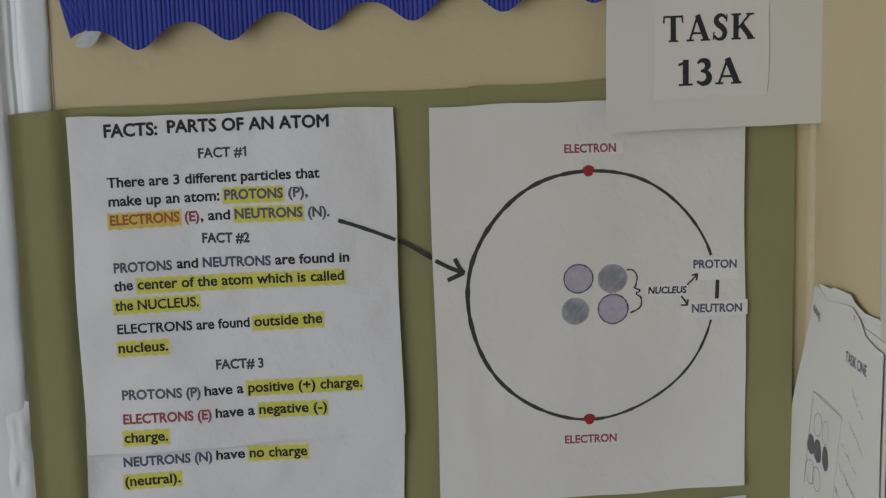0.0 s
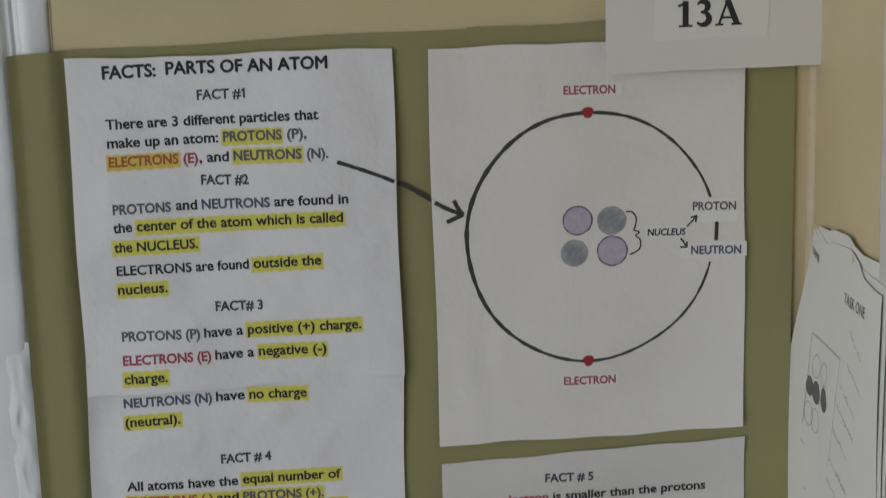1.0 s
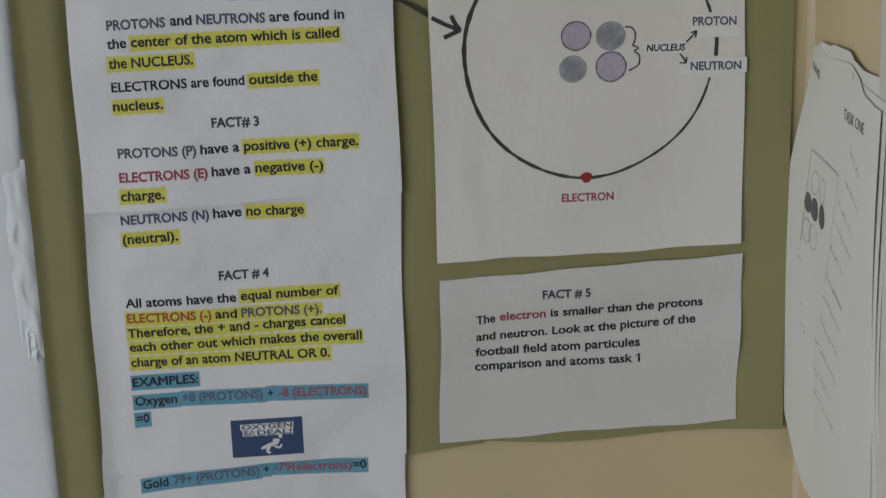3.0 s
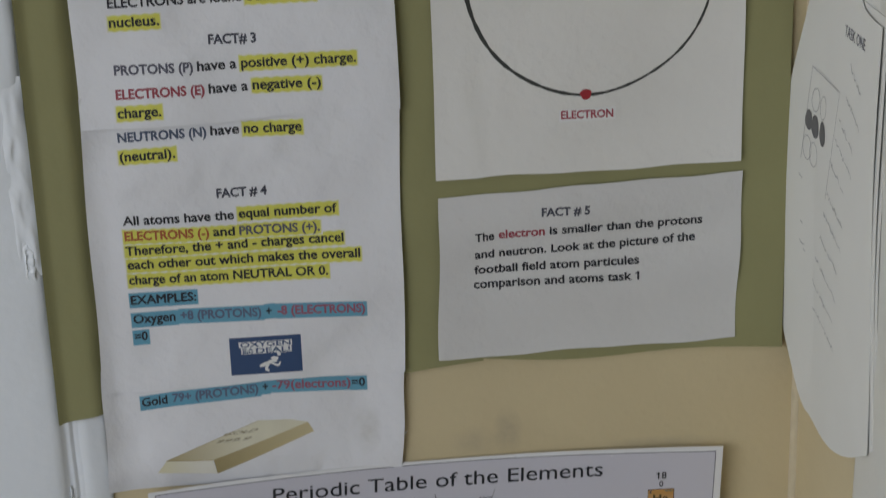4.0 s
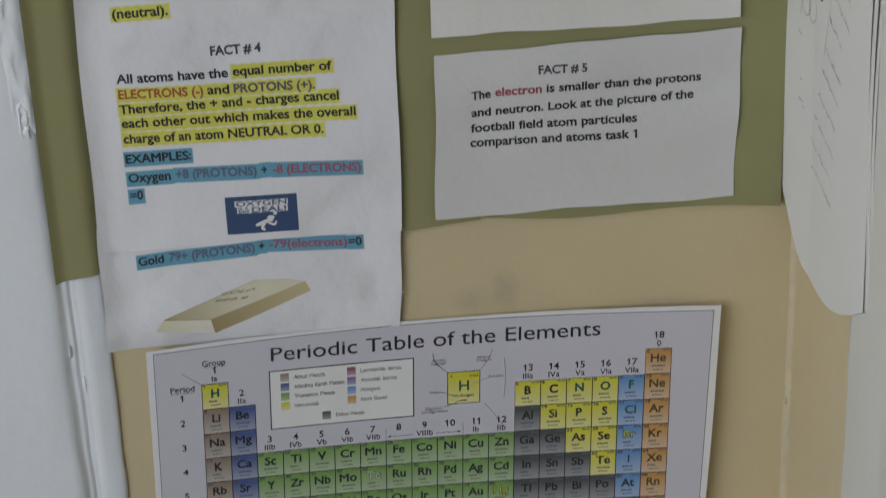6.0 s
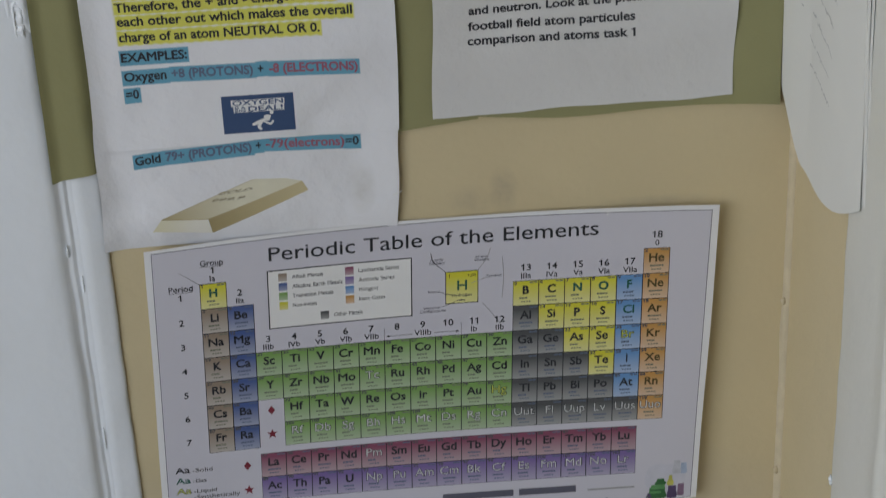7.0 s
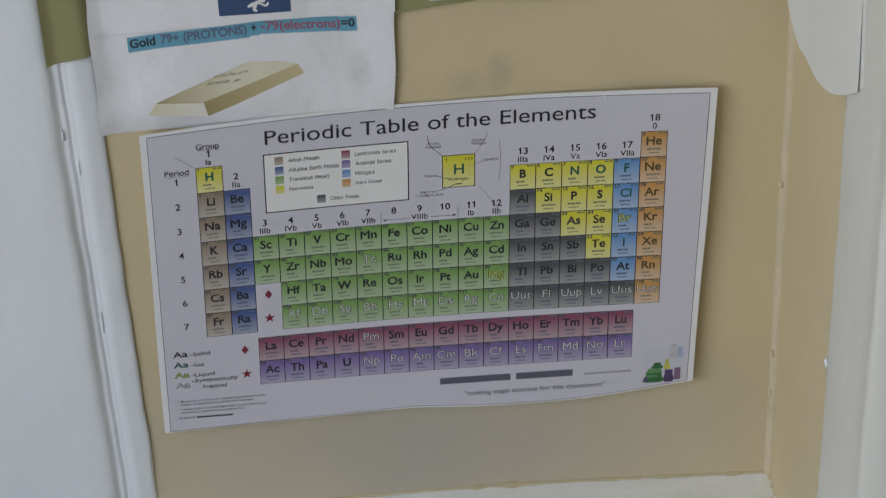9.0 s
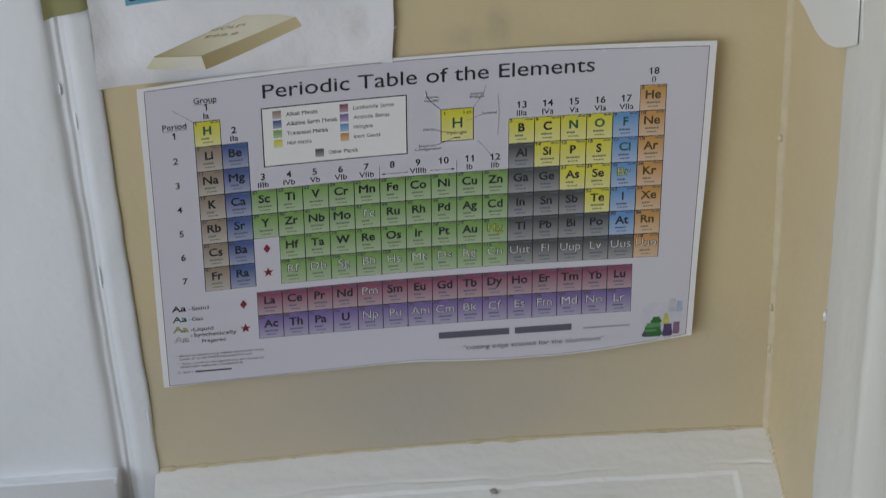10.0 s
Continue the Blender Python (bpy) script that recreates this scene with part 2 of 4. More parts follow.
def patch(x0, x1, z0, z1, lay, step=0.006):
    """A printed rectangle that follows its sheet."""
    nx, nz = max(1, round(abs(x1 - x0) / step)), max(1, round(abs(z1 - z0) / step))
    return grid(lambda u, v: lay(x0 + (x1 - x0) * u, z1 + (z0 - z1) * v), nx, nz)


Z0 = 1.45  # height of the top of the uppermost fact sheet


def step(a, b, x):
    k = min(1.0, max(0.0, (x - a) / (b - a)))
    return k * k * (3 - 2 * k)


class Sheet:
    """A paper on the wall: its four corners (x, height from Z0), its depth off the wall and its gentle waves."""

    def __init__(self, tl, tr, br, bl, off, wave=0.0008, bulge=0.0, curl=0.0, seed=0.0, edge=0.0006, over=0.0):
        self.over = over
        self.c, self.off, self.wave, self.bulge, self.curl, self.seed, self.edge = [Vector(p) for p in (tl, tr, br, bl)], off, wave, bulge, curl, seed, edge

    def flat(self, u, v):
        tl, tr, br, bl = self.c
        return (tl * (1 - u) + tr * u) * (1 - v) + (bl * (1 - u) + br * u) * v

    def depth(self, x, z):
        tl, tr, br, bl = self.c
        u = (x - (tl.x + bl.x) / 2) / (tr.x - tl.x)
        v = (tl.y - z) / (tl.y - bl.y)
        w = self.wave * (math.sin(7 * u + 3 * v + self.seed) * math.sin(5 * v - 2 * u + 2 * self.seed) + 0.5 * math.sin(13 * v + 4 * u + self.seed))
        w += self.bulge * math.sin(math.pi * min(max(u, 0), 1)) + self.curl * max(0.0, v - 0.75) ** 2 * 16
        return self.off + w + self.over * step(0.006, -0.006, x)

    def lay(self, rise=0.0):
        return lambda x, z: Vector((x, -self.depth(x, z) - rise, Z0 + z))

    def surface(self, nu=26, nv=34):
        lay = self.lay()

        def at(u, v):
            p = self.flat(u, v)
            k = self.edge * (math.sin(9 * u + 5 * self.seed) + 0.6 * math.sin(23 * u + self.seed))
            p = p + Vector((self.edge * math.sin(8 * v + self.seed) * (1 if u in (0, 1) else 0), k if v in (0, 1) else 0))
            return lay(p.x, p.y)
        return grid(at, nu, nv)


def write(sheet, owner, rows, cap=0.0064, bold=0.034):
    """Printed lines: text, start x, baseline, width, rise over the width, ink, highlighter."""
    for i, (text, x, z, width, rise, ink, mark) in enumerate(rows):
        k = 1.28 if text in ("FACTS:", "PARTS OF AN ATOM") else 1.0
        lay = sheet.lay(0.0002)
        line = part("text_line", *lettering(text, lambda u, v: lay(x + u, z + rise * u / width + v), width, cap * k, bold if text.isupper() and "1" not in text else 0.026), INKS[ink], owner)
        if mark:
            end = x + width + 0.0012
            if i + 1 < len(rows) and abs(rows[i + 1][2] - z) < 0.0052 and rows[i + 1][6] == mark:
                end = rows[i + 1][1] - 0.0012
            low = sheet.lay(0.00008 + 0.00001 * (i % 5))
            tilt = rise / width
            jig = 0.0003 * math.sin(17 * i)
            joins = abs(end - x - width - 0.0012) > 1e-9
            joined = i > 0 and abs(rows[i - 1][2] - z) < 0.0052 and rows[i - 1][6] == mark
            x0, x1, z0, z1 = x - (0.0012 if joined else 0.0018), end + (0 if joins else 0.0006), z - 0.0036 + jig, z + 0.0087 + jig
            nx, nz = max(4, round((x1 - x0) / 0.0007)), 18
            ob = part("highlight", *grid(lambda u, v: low(x0 + (x1 - x0) * u, z1 + (z0 - z1) * v + tilt * (x0 + (x1 - x0) * u - x)), nx, nz), MARKERS[mark], owner)
            soft = 0.0014 if mark != "b" else 0.0006
            cover = ob.data.attributes.new("ink", "FLOAT", "POINT")
            for k in range(len(ob.data.vertices)):
                a, b = (k % (nx + 1)) / nx * (x1 - x0), (k // (nx + 1)) / nz * (z1 - z0)
                rim = min(b, z1 - z0 - b, soft if joined else a, soft if joins else x1 - x0 - a)
                cover.data[k].value = step(-0.1, 1.0, rim / soft + 0.25 * math.sin(a * 900 + i) * (rim < soft))


# ---- structure ----
CORNER, INNER, LEDGE = 0.5035, -0.0065, 0.572
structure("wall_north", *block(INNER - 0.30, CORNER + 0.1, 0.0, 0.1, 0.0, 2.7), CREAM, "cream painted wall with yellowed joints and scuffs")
structure("wall_return", *block(CORNER, CORNER + 0.1, -0.165, -0.0005, 0.0, 2.7), CREAM, "cream painted side wall of the shallow recess")


def moulding(profile, z0, z1, nz, wobble, seed):
    """A profile of (x, y) drawn up a height, with thick uneven paint."""
    verts, k = [], len(profile)
    for j in range(nz + 1):
        z = z0 + (z1 - z0) * j / nz
        for i, (x, y) in enumerate(profile):
            n = noise.noise((x * 40 + seed, y * 40, z * 9)) + 0.5 * noise.noise((x * 90, seed, z * 31))
            verts.append((x + wobble * n, y - wobble * 0.5 * n, z))
    return verts, [(j * k + i, j * k + i + 1, j * k + k + i + 1, j * k + k + i) for j in range(nz) for i in range(k - 1)]


left = [(-0.55, 0.0), (-0.55, -0.034), (-0.30, -0.034), (-0.12, -0.034), (-0.060, -0.0335), (-0.044, -0.0325), (-0.0395, -0.0300), (-0.0370, -0.0250), (-0.0355, -0.0190),
        (-0.0338, -0.0172), (-0.0322, -0.0182), (-0.0308, -0.0175), (-0.0298, -0.0134), (-0.0286, -0.0132), (-0.0272, -0.0150), (-0.0258, -0.0146),
        (-0.0247, -0.0150), (-0.0225, -0.0182), (-0.0180, -0.0160), (-0.0120, -0.0122), (-0.0090, -0.0102), (-0.0074, -0.0080), (-0.0066, -0.0050), (INNER, 0.0005)]
left = [(x, y * 0.38) for x, y in left]
structure("trim_casing", *moulding(left, 0.0, 2.7, 300, 0.0019, 0.0), WHITE, "white gloss painted moulded casing with thick brush marks", smooth=True)
structure("trim_plinth", *moulding([(-0.55, -0.008), (-0.55, -0.024), (-0.042, -0.0235), (-0.038, -0.021), (-0.037, -0.008)], 0.0, 0.585, 60, 0.0012, 4.0), WHITE, "white painted plinth block below the casing", smooth=True)
structure("trim_plinth_top", *block(-0.55, -0.0375, -0.0236, -0.008, 0.579, 0.586), WHITE, "white painted top edge of the plinth", bevel=0.002)
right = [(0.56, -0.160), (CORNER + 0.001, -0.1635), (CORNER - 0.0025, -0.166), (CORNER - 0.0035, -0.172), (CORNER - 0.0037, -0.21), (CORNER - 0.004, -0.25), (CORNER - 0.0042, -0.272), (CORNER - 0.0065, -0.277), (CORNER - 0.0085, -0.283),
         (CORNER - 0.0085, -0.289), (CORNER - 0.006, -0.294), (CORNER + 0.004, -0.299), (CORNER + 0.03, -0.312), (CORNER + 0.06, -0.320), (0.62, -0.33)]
structure("trim_jamb", *moulding(right, 0.0, 2.7, 200, 0.0009, 9.0), DIMMED_WHITE, "white gloss painted jamb with a raised bead", smooth=True)


def ledge_top(u, v):
    x, y = INNER - 0.003 + (CORNER - INNER + 0.003) * u, -0.11 * v
    waver = 0.025 * noise.noise((x * 9, 1.0, 0.0)) + 0.012 * noise.noise((x * 45, 2.0, 0.0))
    groove = 0.0026 if 0.03 < u < 0.93 and v > 0.42 + waver else 0.0
    groove += 0.0015 * max(0.0, noise.noise((x * 11, 6.0, 0.0)) + 0.25) * math.exp(-((v - 0.34 - 2 * waver) / 0.013) ** 2)
    groove -= 0.0012 * math.exp(-((x - 0.365) / 0.007) ** 2 - ((v - 0.60) / 0.03) ** 2)
    n = noise.noise((x * 25, y * 25, 3.0)) + 0.6 * noise.noise((x * 8, y * 70, 7.0))
    return (x, y, LEDGE + 0.006 * math.sin(math.pi * u) - 0.20 * -y - groove + 0.0009 * n)


structure("sill", *grid(ledge_top, 220, 120), LEDGE_PAINT, "white painted sloping ledge with chipped joints", smooth=True)
structure("sill_front", *block(INNER - 0.003, CORNER, -0.112, -0.108, 0.0, LEDGE - 0.023), WHITE, "white painted front board under the ledge")


def bead(name, a, b, out, seed, label, size=0.0022, sag=0.0, mat=None, lump=1.0):
    """A wavering run of old caulk from a to b, with lumps."""
    a, b, out = Vector(a), Vector(b), Vector(out)
    side = (b - a).cross(out).normalized()
    n, verts = 170, []
    for i in range(n + 1):
        p = a.lerp(b, i / n) + Vector((0, 0, sag * math.sin(math.pi * i / n)))
        q = noise.noise((i * 0.21, seed, 0)) + 0.7 * noise.noise((i * 0.055, seed, 5))
        r = size * (0.45 + lump * (1.1 * max(0.0, q) + 1.3 * max(0.0, noise.noise((i * 0.9, seed, 9)) - 0.25)))
        for k in range(6):
            ang = math.pi * k / 5
            verts.append(p + side * r * math.cos(ang) + out * r * 0.8 * math.sin(ang))
    tagged(new(name, mesh_from(name, verts, [(i * 6 + k, i * 6 + k + 1, i * 6 + k + 7, i * 6 + k + 6) for i in range(n) for k in range(5)], mat or CAULK, True)), label, "caulk", kind="structure")


bead("caulk", (INNER, 0, LEDGE + 0.001), (CORNER, 0, LEDGE + 0.001), (0, -0.6, 0.8), 1.0, "yellowed uneven caulk along the ledge", 0.0030, sag=0.006, mat=YELLOWED)
bead("caulk", (CORNER - 0.0005, -0.001, LEDGE), (CORNER - 0.0005, -0.001, 2.6), (-0.7, -0.7, 0), 5.0, "cracked cream caulk in the wall corner", 0.0100, lump=0.22)
bead("caulk", (CORNER, -0.002, LEDGE), (CORNER, -0.11, LEDGE - 0.022), (-0.7, 0, 0.7), 8.0, "pale yellowed caulk at the end of the ledge", 0.0042)
bead("caulk", (INNER + 0.0002, -0.0005, LEDGE), (INNER + 0.0002, -0.0005, 2.6), (0.7, -0.7, 0), 3.0, "thin yellowed caulk beside the casing", 0.0009)


def drip(x, z, w, h, seed, lean=0.0):
    """A thick lumpy run of dried paint on the casing."""
    def at(u, v):
        n = noise.noise((u * 3.2, v * 7, seed)) + 0.3 * noise.noise((u * 6, v * 15, seed + 3))
        k = min(1.0, 5 * u * (1 - u)) * max(0.0, 1 - (2 * v - 1) ** 6)
        lump = k * (1.15 + 0.8 * n) - 0.75
        return (x + w * (u - 0.5) + lean * v + 0.0018 * n * math.sin(math.pi * v), -0.0122 - 0.0021 * lump, z - h * v)
    tagged(new("paint_run", mesh_from("paint_run", *grid(at, 18, 70), WHITE, True)), "thick lumpy run of white gloss paint on the casing", "paint", kind="structure")


drip(-0.0475, 1.258, 0.021, 0.145, 2.0, 0.002)
drip(-0.0450, 1.140, 0.010, 0.032, 5.0)


def chip(name, place, size, mat, label, seed):
    """A small lump or flake of old paint."""
    bm = bmesh.new()
    bmesh.ops.create_icosphere(bm, subdivisions=2, radius=1.0)
    for v in bm.verts:
        k = 1 + 0.5 * noise.noise(v.co * 1.7 + Vector((seed, 0, 0)))
        v.co = Vector((v.co.x * size[0], v.co.y * size[1], v.co.z * size[2])) * k + Vector(place)
    me = bpy.data.meshes.new(name)
    bm.to_mesh(me)
    bm.free()
    me.materials.append(mat)
    me.shade_smooth()
    tagged(new(name, me), label, "paint", kind="structure")


SMUDGE = material("grey_paint_scuff", (0.44, 0.43, 0.39), 0.7, 0.2, 80)
DIRT = material("dark_grime", (0.16, 0.13, 0.08), 0.8, 0.2, 80)
for k, (x, z, w) in enumerate(((0.288, 0.5795, 0.0035), (0.175, 0.578, 0.003), (0.04, 0.574, 0.004), (0.105, 0.576, 0.0025), (0.40, 0.577, 0.003), (0.475, 0.575, 0.0035))):
    chip("paint_chip", (x, -0.001, z), (w, 0.0012, 0.0012), DIRT if k == 0 else CAULK, "lump of old caulk on the ledge joint", k)
chip("paint_chip", (0.268, -0.052, 0.567), (0.0030, 0.004, 0.0007), SMUDGE, "grey mark on the white ledge", 7)
for k, z in enumerate((0.656, 0.696, 0.853)):
    chip("paint_chip", (CORNER - 0.0036 - 0.0004 * k, -0.0032, z), (0.0020, 0.0016, 0.0042 - 0.0006 * k), CAULK, "flake of cracked caulk in the wall corner", 20 + k)
chip("paint_chip", (CORNER - 0.0035, -0.167, 0.802), (0.0016, 0.002, 0.004), WHITE, "drop of white paint on the jamb edge", 31)
for k, (x, y, z, h) in enumerate(((-0.0350, -0.0078, 0.938, 0.006), (-0.0275, -0.0056, 0.909, 0.008), (-0.0281, -0.0056, 0.771, 0.010), (-0.0085, -0.0040, 0.631, 0.012))):
    chip("paint_chip", (x, y, z), (0.0009, 0.0010, h), WHITE, "ridge of thick white paint on the moulding", 40 + k)
# the rest of the room, plain, with a window opening on the left
structure("wall_west", *join(block(-1.35, -1.25, -4.0, -2.65, 0, 2.7), block(-1.35, -1.25, -0.75, 0.1, 0, 2.7), block(-1.35, -1.25, -2.65, -0.75, 0, 0.8), block(-1.35, -1.25, -2.65, -0.75, 2.3, 2.7)), CREAM, "plain cream wall with a window opening")
structure("wall_east", *block(2.4, 2.5, -4.0, 0.1, 0, 2.7), CREAM, "plain cream wall")
structure("wall_south", *block(-1.35, 2.5, -4.1, -4.0, 0, 2.7), CREAM, "plain cream wall behind the camera")
structure("wall_north_left", *block(-1.35, -0.55, 0.0, 0.1, 0, 2.7), CREAM, "plain cream wall beside the casing")
structure("wall_north_right", *block(0.6, 2.5, -0.33, -0.23, 0, 2.7), CREAM, "plain cream wall beside the jamb")
tagged(structure("ceiling", *block(-1.35, 2.5, -4.1, 0.1, 2.7, 2.8), MARGIN, "plain white ceiling"), category="ceiling")
FLOOR = material("grey_floor", (0.30, 0.28, 0.25), 0.5, 0.1, 6, 0.0005, 40)
tagged(structure("floor", *block(-1.35, 2.5, -4.1, 0.1, -0.1, 0.0), FLOOR, "plain grey floor"), category="floor")


# ---- olive backing papers ----
def backing(x0, x1, top0, top1, bot0, bot1, off, seed, label):
    ob = thing("backing_paper", ((x0 + x1) / 2, 0, Z0 - 0.44), label, "paper", "olive backing papers")

    def at(u, v):
        x = x0 + (x1 - x0) * u
        top = top0 + (top1 - top0) * u + 0.0008 * math.sin(11 * u + seed)
        bot = bot0 + (bot1 - bot0) * u + 0.0022 * math.sin(7.5 * u + seed)
        z = top + (bot - top) * v
        y = off + 0.0010 * math.sin(9 * u + 4 * v + seed) * math.sin(6 * v + seed) + 0.0068 * step(0.004, -0.0110, x) + 0.0042 * step(-0.028, -0.036, x) + 0.0015 * max(0.0, v - 0.93) * 14
        return (x - 0.0022 * v * (1 - u), -y, Z0 + z)
    part("sheet", *grid(at, 110, 60), OLIVE, ob, smooth=True, thick=0.0004)


backing(-0.0352, 0.270, 0.0031, 0.0079, -0.4538, -0.4290, 0.0028, 0.4, "olive green backing paper bent over the casing")
backing(0.2668, 0.4890, 0.0077, 0.0108, -0.4262, -0.4290, 0.0036, 2.2, "olive green backing paper with a wavy lower edge")


# ---- blue scalloped border ----
def border_strip():
    ob = thing("scalloped_border", (0.0, 0.0, Z0 + 0.12), "royal blue corrugated border strip with a scalloped edge, torn corner", "border")

    def edge(x):
        ph = 2 * math.pi * (x - 0.0522) / 0.0598
        s = math.cos(ph)
        low = 0.0532 + 0.064 * (x - 0.08) - 0.0076 * (s + 0.12 * math.cos(2 * ph))
        return low if x > 0.0205 else max(low, 0.0468 + (x - 0.0097) * 0.98)
    nx, ribs = 640, 0.0031

    def at(u, v):
        x = 0.0097 + 0.405 * u
        z = 0.125 + (edge(x) - 0.125) * v
        x -= 0.23 * (z - 0.0468) * max(0.0, 1 - u * 12)
        rib = abs(math.sin(math.pi * x / ribs + 0.5 * math.sin(x * 170))) ** 0.7
        return (x, -(0.0075 + 0.0012 * rib + 0.003 * math.sin(x * 21) + 0.004 * v), Z0 + z)
    part("strip", *grid(at, nx, 10), BLUE, ob, thick=0.0008)
    torn = bend([(0.0100, 0.0466), (0.0165, 0.0452), (0.0230, 0.0472), (0.0288, 0.0560), (0.0240, 0.0580), (0.0175, 0.0555), (0.0110, 0.0480)], 5)
    c = Vector((0.019, 0.0515))
    verts = [(c.x, -0.0130, Z0 + c.y)] + [(p.x, -0.0118, Z0 + p.y) for p in torn]
    part("torn_corner", verts, [(0, i + 1, i) for i in range(1, len(torn))], TORN, ob, "white torn card core", thick=0.0006)


border_strip()

# ---- fact sheets ----
FACTS = [
    ("FACTS:", 0.0253, -0.0146, 0.0351, 0.0004, "ink", ""), ("PARTS OF AN ATOM", 0.0671, -0.0134, 0.1057, -0.0004, "ink", ""),
    ("FACT #1", 0.0861, -0.0313, 0.0317, 0.0001, "head", ""), ("There are 3 different particles that", 0.0252, -0.0484, 0.1405, 0.0005, "ink", ""),
    ("make up an atom:", 0.0253, -0.0612, 0.0733, 0.0006, "ink", ""), ("PROTONS", 0.1017, -0.0603, 0.0390, -0.0001, "grey", "y"),
    ("(P),", 0.1441, -0.0603, 0.0132, 0.0002, "grey", ""), ("ELECTRONS", 0.0254, -0.0741, 0.0460, 0.0005, "orange", "o"),
    ("(E)", 0.0747, -0.0737, 0.0097, -0.0001, "red", ""), (", and", 0.0852, -0.0738, 0.0197, 0.0, "ink", ""),
    ("NEUTRONS", 0.1079, -0.0735, 0.0454, -0.0004, "grey", "y"), ("(N).", 0.1567, -0.0740, 0.0144, -0.0001, "grey", ""),
    ("FACT #2", 0.0855, -0.0889, 0.0316, -0.0010, "head", ""), ("PROTONS", 0.0257, -0.1066, 0.0388, 0.0004, "grey", ""),
    ("and", 0.0676, -0.1055, 0.0143, -0.0002, "ink", ""), ("NEUTRONS", 0.0849, -0.1056, 0.0457, -0.0007, "blue", ""),
    ("are found in", 0.1333, -0.1060, 0.0498, -0.0001, "ink", ""),
]
FACTS_B = [
    ("the", 0.0250, -0.1194, 0.0128, 0.0007, "ink", ""), ("center of the atom which is called", 0.0408, -0.1187, 0.1383, 0.0, "ink", "y"),
    ("the NUCLEUS.", 0.0249, -0.1328, 0.0559, 0.0003, "ink", "y"), ("ELECTRONS are found", 0.0253, -0.1491, 0.0888, 0.0005, "ink", ""),
    ("outside the", 0.1171, -0.1486, 0.0461, 0.0006, "ink", "y"), ("nucleus.", 0.0252, -0.1624, 0.0334, 0.0002, "ink", "y"),
    ("FACT# 3", 0.0900, -0.1772, 0.0321, -0.0003, "head", ""), ("PROTONS (P)", 0.0255, -0.1954, 0.0530, -0.0003, "grey", ""),
    ("have a", 0.0812, -0.1954, 0.0265, 0.0007, "ink", ""), ("positive (+) charge.", 0.1108, -0.1946, 0.0776, 0.0001, "ink", "y"),
    ("ELECTRONS (E)", 0.0252, -0.2123, 0.0599, 0.0006, "red", ""), ("have a", 0.0878, -0.2113, 0.0266, 0.0007, "ink", ""),
    ("negative (-)", 0.1175, -0.2103, 0.0463, -0.0005, "ink", "y"), ("charge.", 0.0253, -0.2254, 0.0295, 0.0004, "ink", "y"),
]
FACTS_C = [
    ("NEUTRONS (N)", 0.0232, -0.2441, 0.0605, 0.0012, "blue", ""), ("have", 0.0864, -0.2425, 0.0198, 0.0005, "ink", ""),
    ("no charge", 0.1093, -0.2420, 0.0396, -0.0004, "ink", "y"), ("(neutral).", 0.0234, -0.2581, 0.0379, 0.0011, "ink", "y"),
    ("FACT # 4", 0.0873, -0.2879, 0.0348, 0.0005, "head", ""), ("All atoms have the", 0.0212, -0.3046, 0.0770, 0.0, "ink", ""),
    ("equal number of", 0.1014, -0.3040, 0.0684, 0.0001, "ink", "y"), ("ELECTRONS (-)", 0.0215, -0.3160, 0.0586, -0.0008, "orange", "y"),
    ("and", 0.0828, -0.3165, 0.0152, -0.0005, "ink", "y"), ("PROTONS (+).", 0.1010, -0.3168, 0.0563, -0.0005, "grey", "y"),
    ("Therefore, the + and - charges cancel", 0.0210, -0.3274, 0.1524, 0.0011, "ink", "y"),
    ("each other out which makes the overall", 0.0215, -0.3380, 0.1630, -0.0006, "ink", "y"),
    ("charge of an atom NEUTRAL OR 0.", 0.0215, -0.3499, 0.1397, -0.0008, "ink", "y"), ("EXAMPLES:", 0.0215, -0.3653, 0.0456, 0.0005, "ink", "b"),
    ("Oxygen", 0.0217, -0.3802, 0.0298, 0.0008, "ink", "b"), ("+8 (PROTONS)", 0.0551, -0.3788, 0.0572, -0.0007, "dim", "b"),
    ("+", 0.1156, -0.3793, 0.0040, 0.0002, "ink", "b"), ("-8 (ELECTRONS)", 0.1236, -0.3792, 0.0624, -0.0018, "rose", "b"), ("=0", 0.0216, -0.3936, 0.0092, 0.0005, "ink", "b"),
]
FACTS_D = [
    ("Gold", 0.0218, -0.4468, 0.0185, 0.0019, "ink", "b"), ("79+ (PROTONS)", 0.0440, -0.4442, 0.0621, 0.0038, "dim", "b"),
    ("+", 0.1092, -0.4396, 0.0039, 0.0002, "ink", "b"), ("-79(electrons)", 0.1163, -0.4386, 0.0565, -0.0016, "rose", "b"), ("=0", 0.1737, -0.4402, 0.0096, -0.0002, "ink", "b"),
]
fact_a = Sheet((0.0012, -0.0011), (0.2160, -0.0020), (0.2164, -0.2293), (-0.0006, -0.2340), 0.0082, 0.0012, seed=0.3, curl=0.0018)
fact_b = Sheet((-0.0007, -0.2113), (0.2163, -0.2113), (0.2128, -0.4290), (-0.0046, -0.4332), 0.0066, 0.0009, seed=1.7, over=0.0045, curl=0.0018)
fact_c = Sheet((-0.0047, -0.4147), (0.2129, -0.4200), (0.2081, -0.5130), (-0.0073, -0.5157), 0.0050, 0.0006, seed=3.1, over=0.0045, curl=-0.0034)


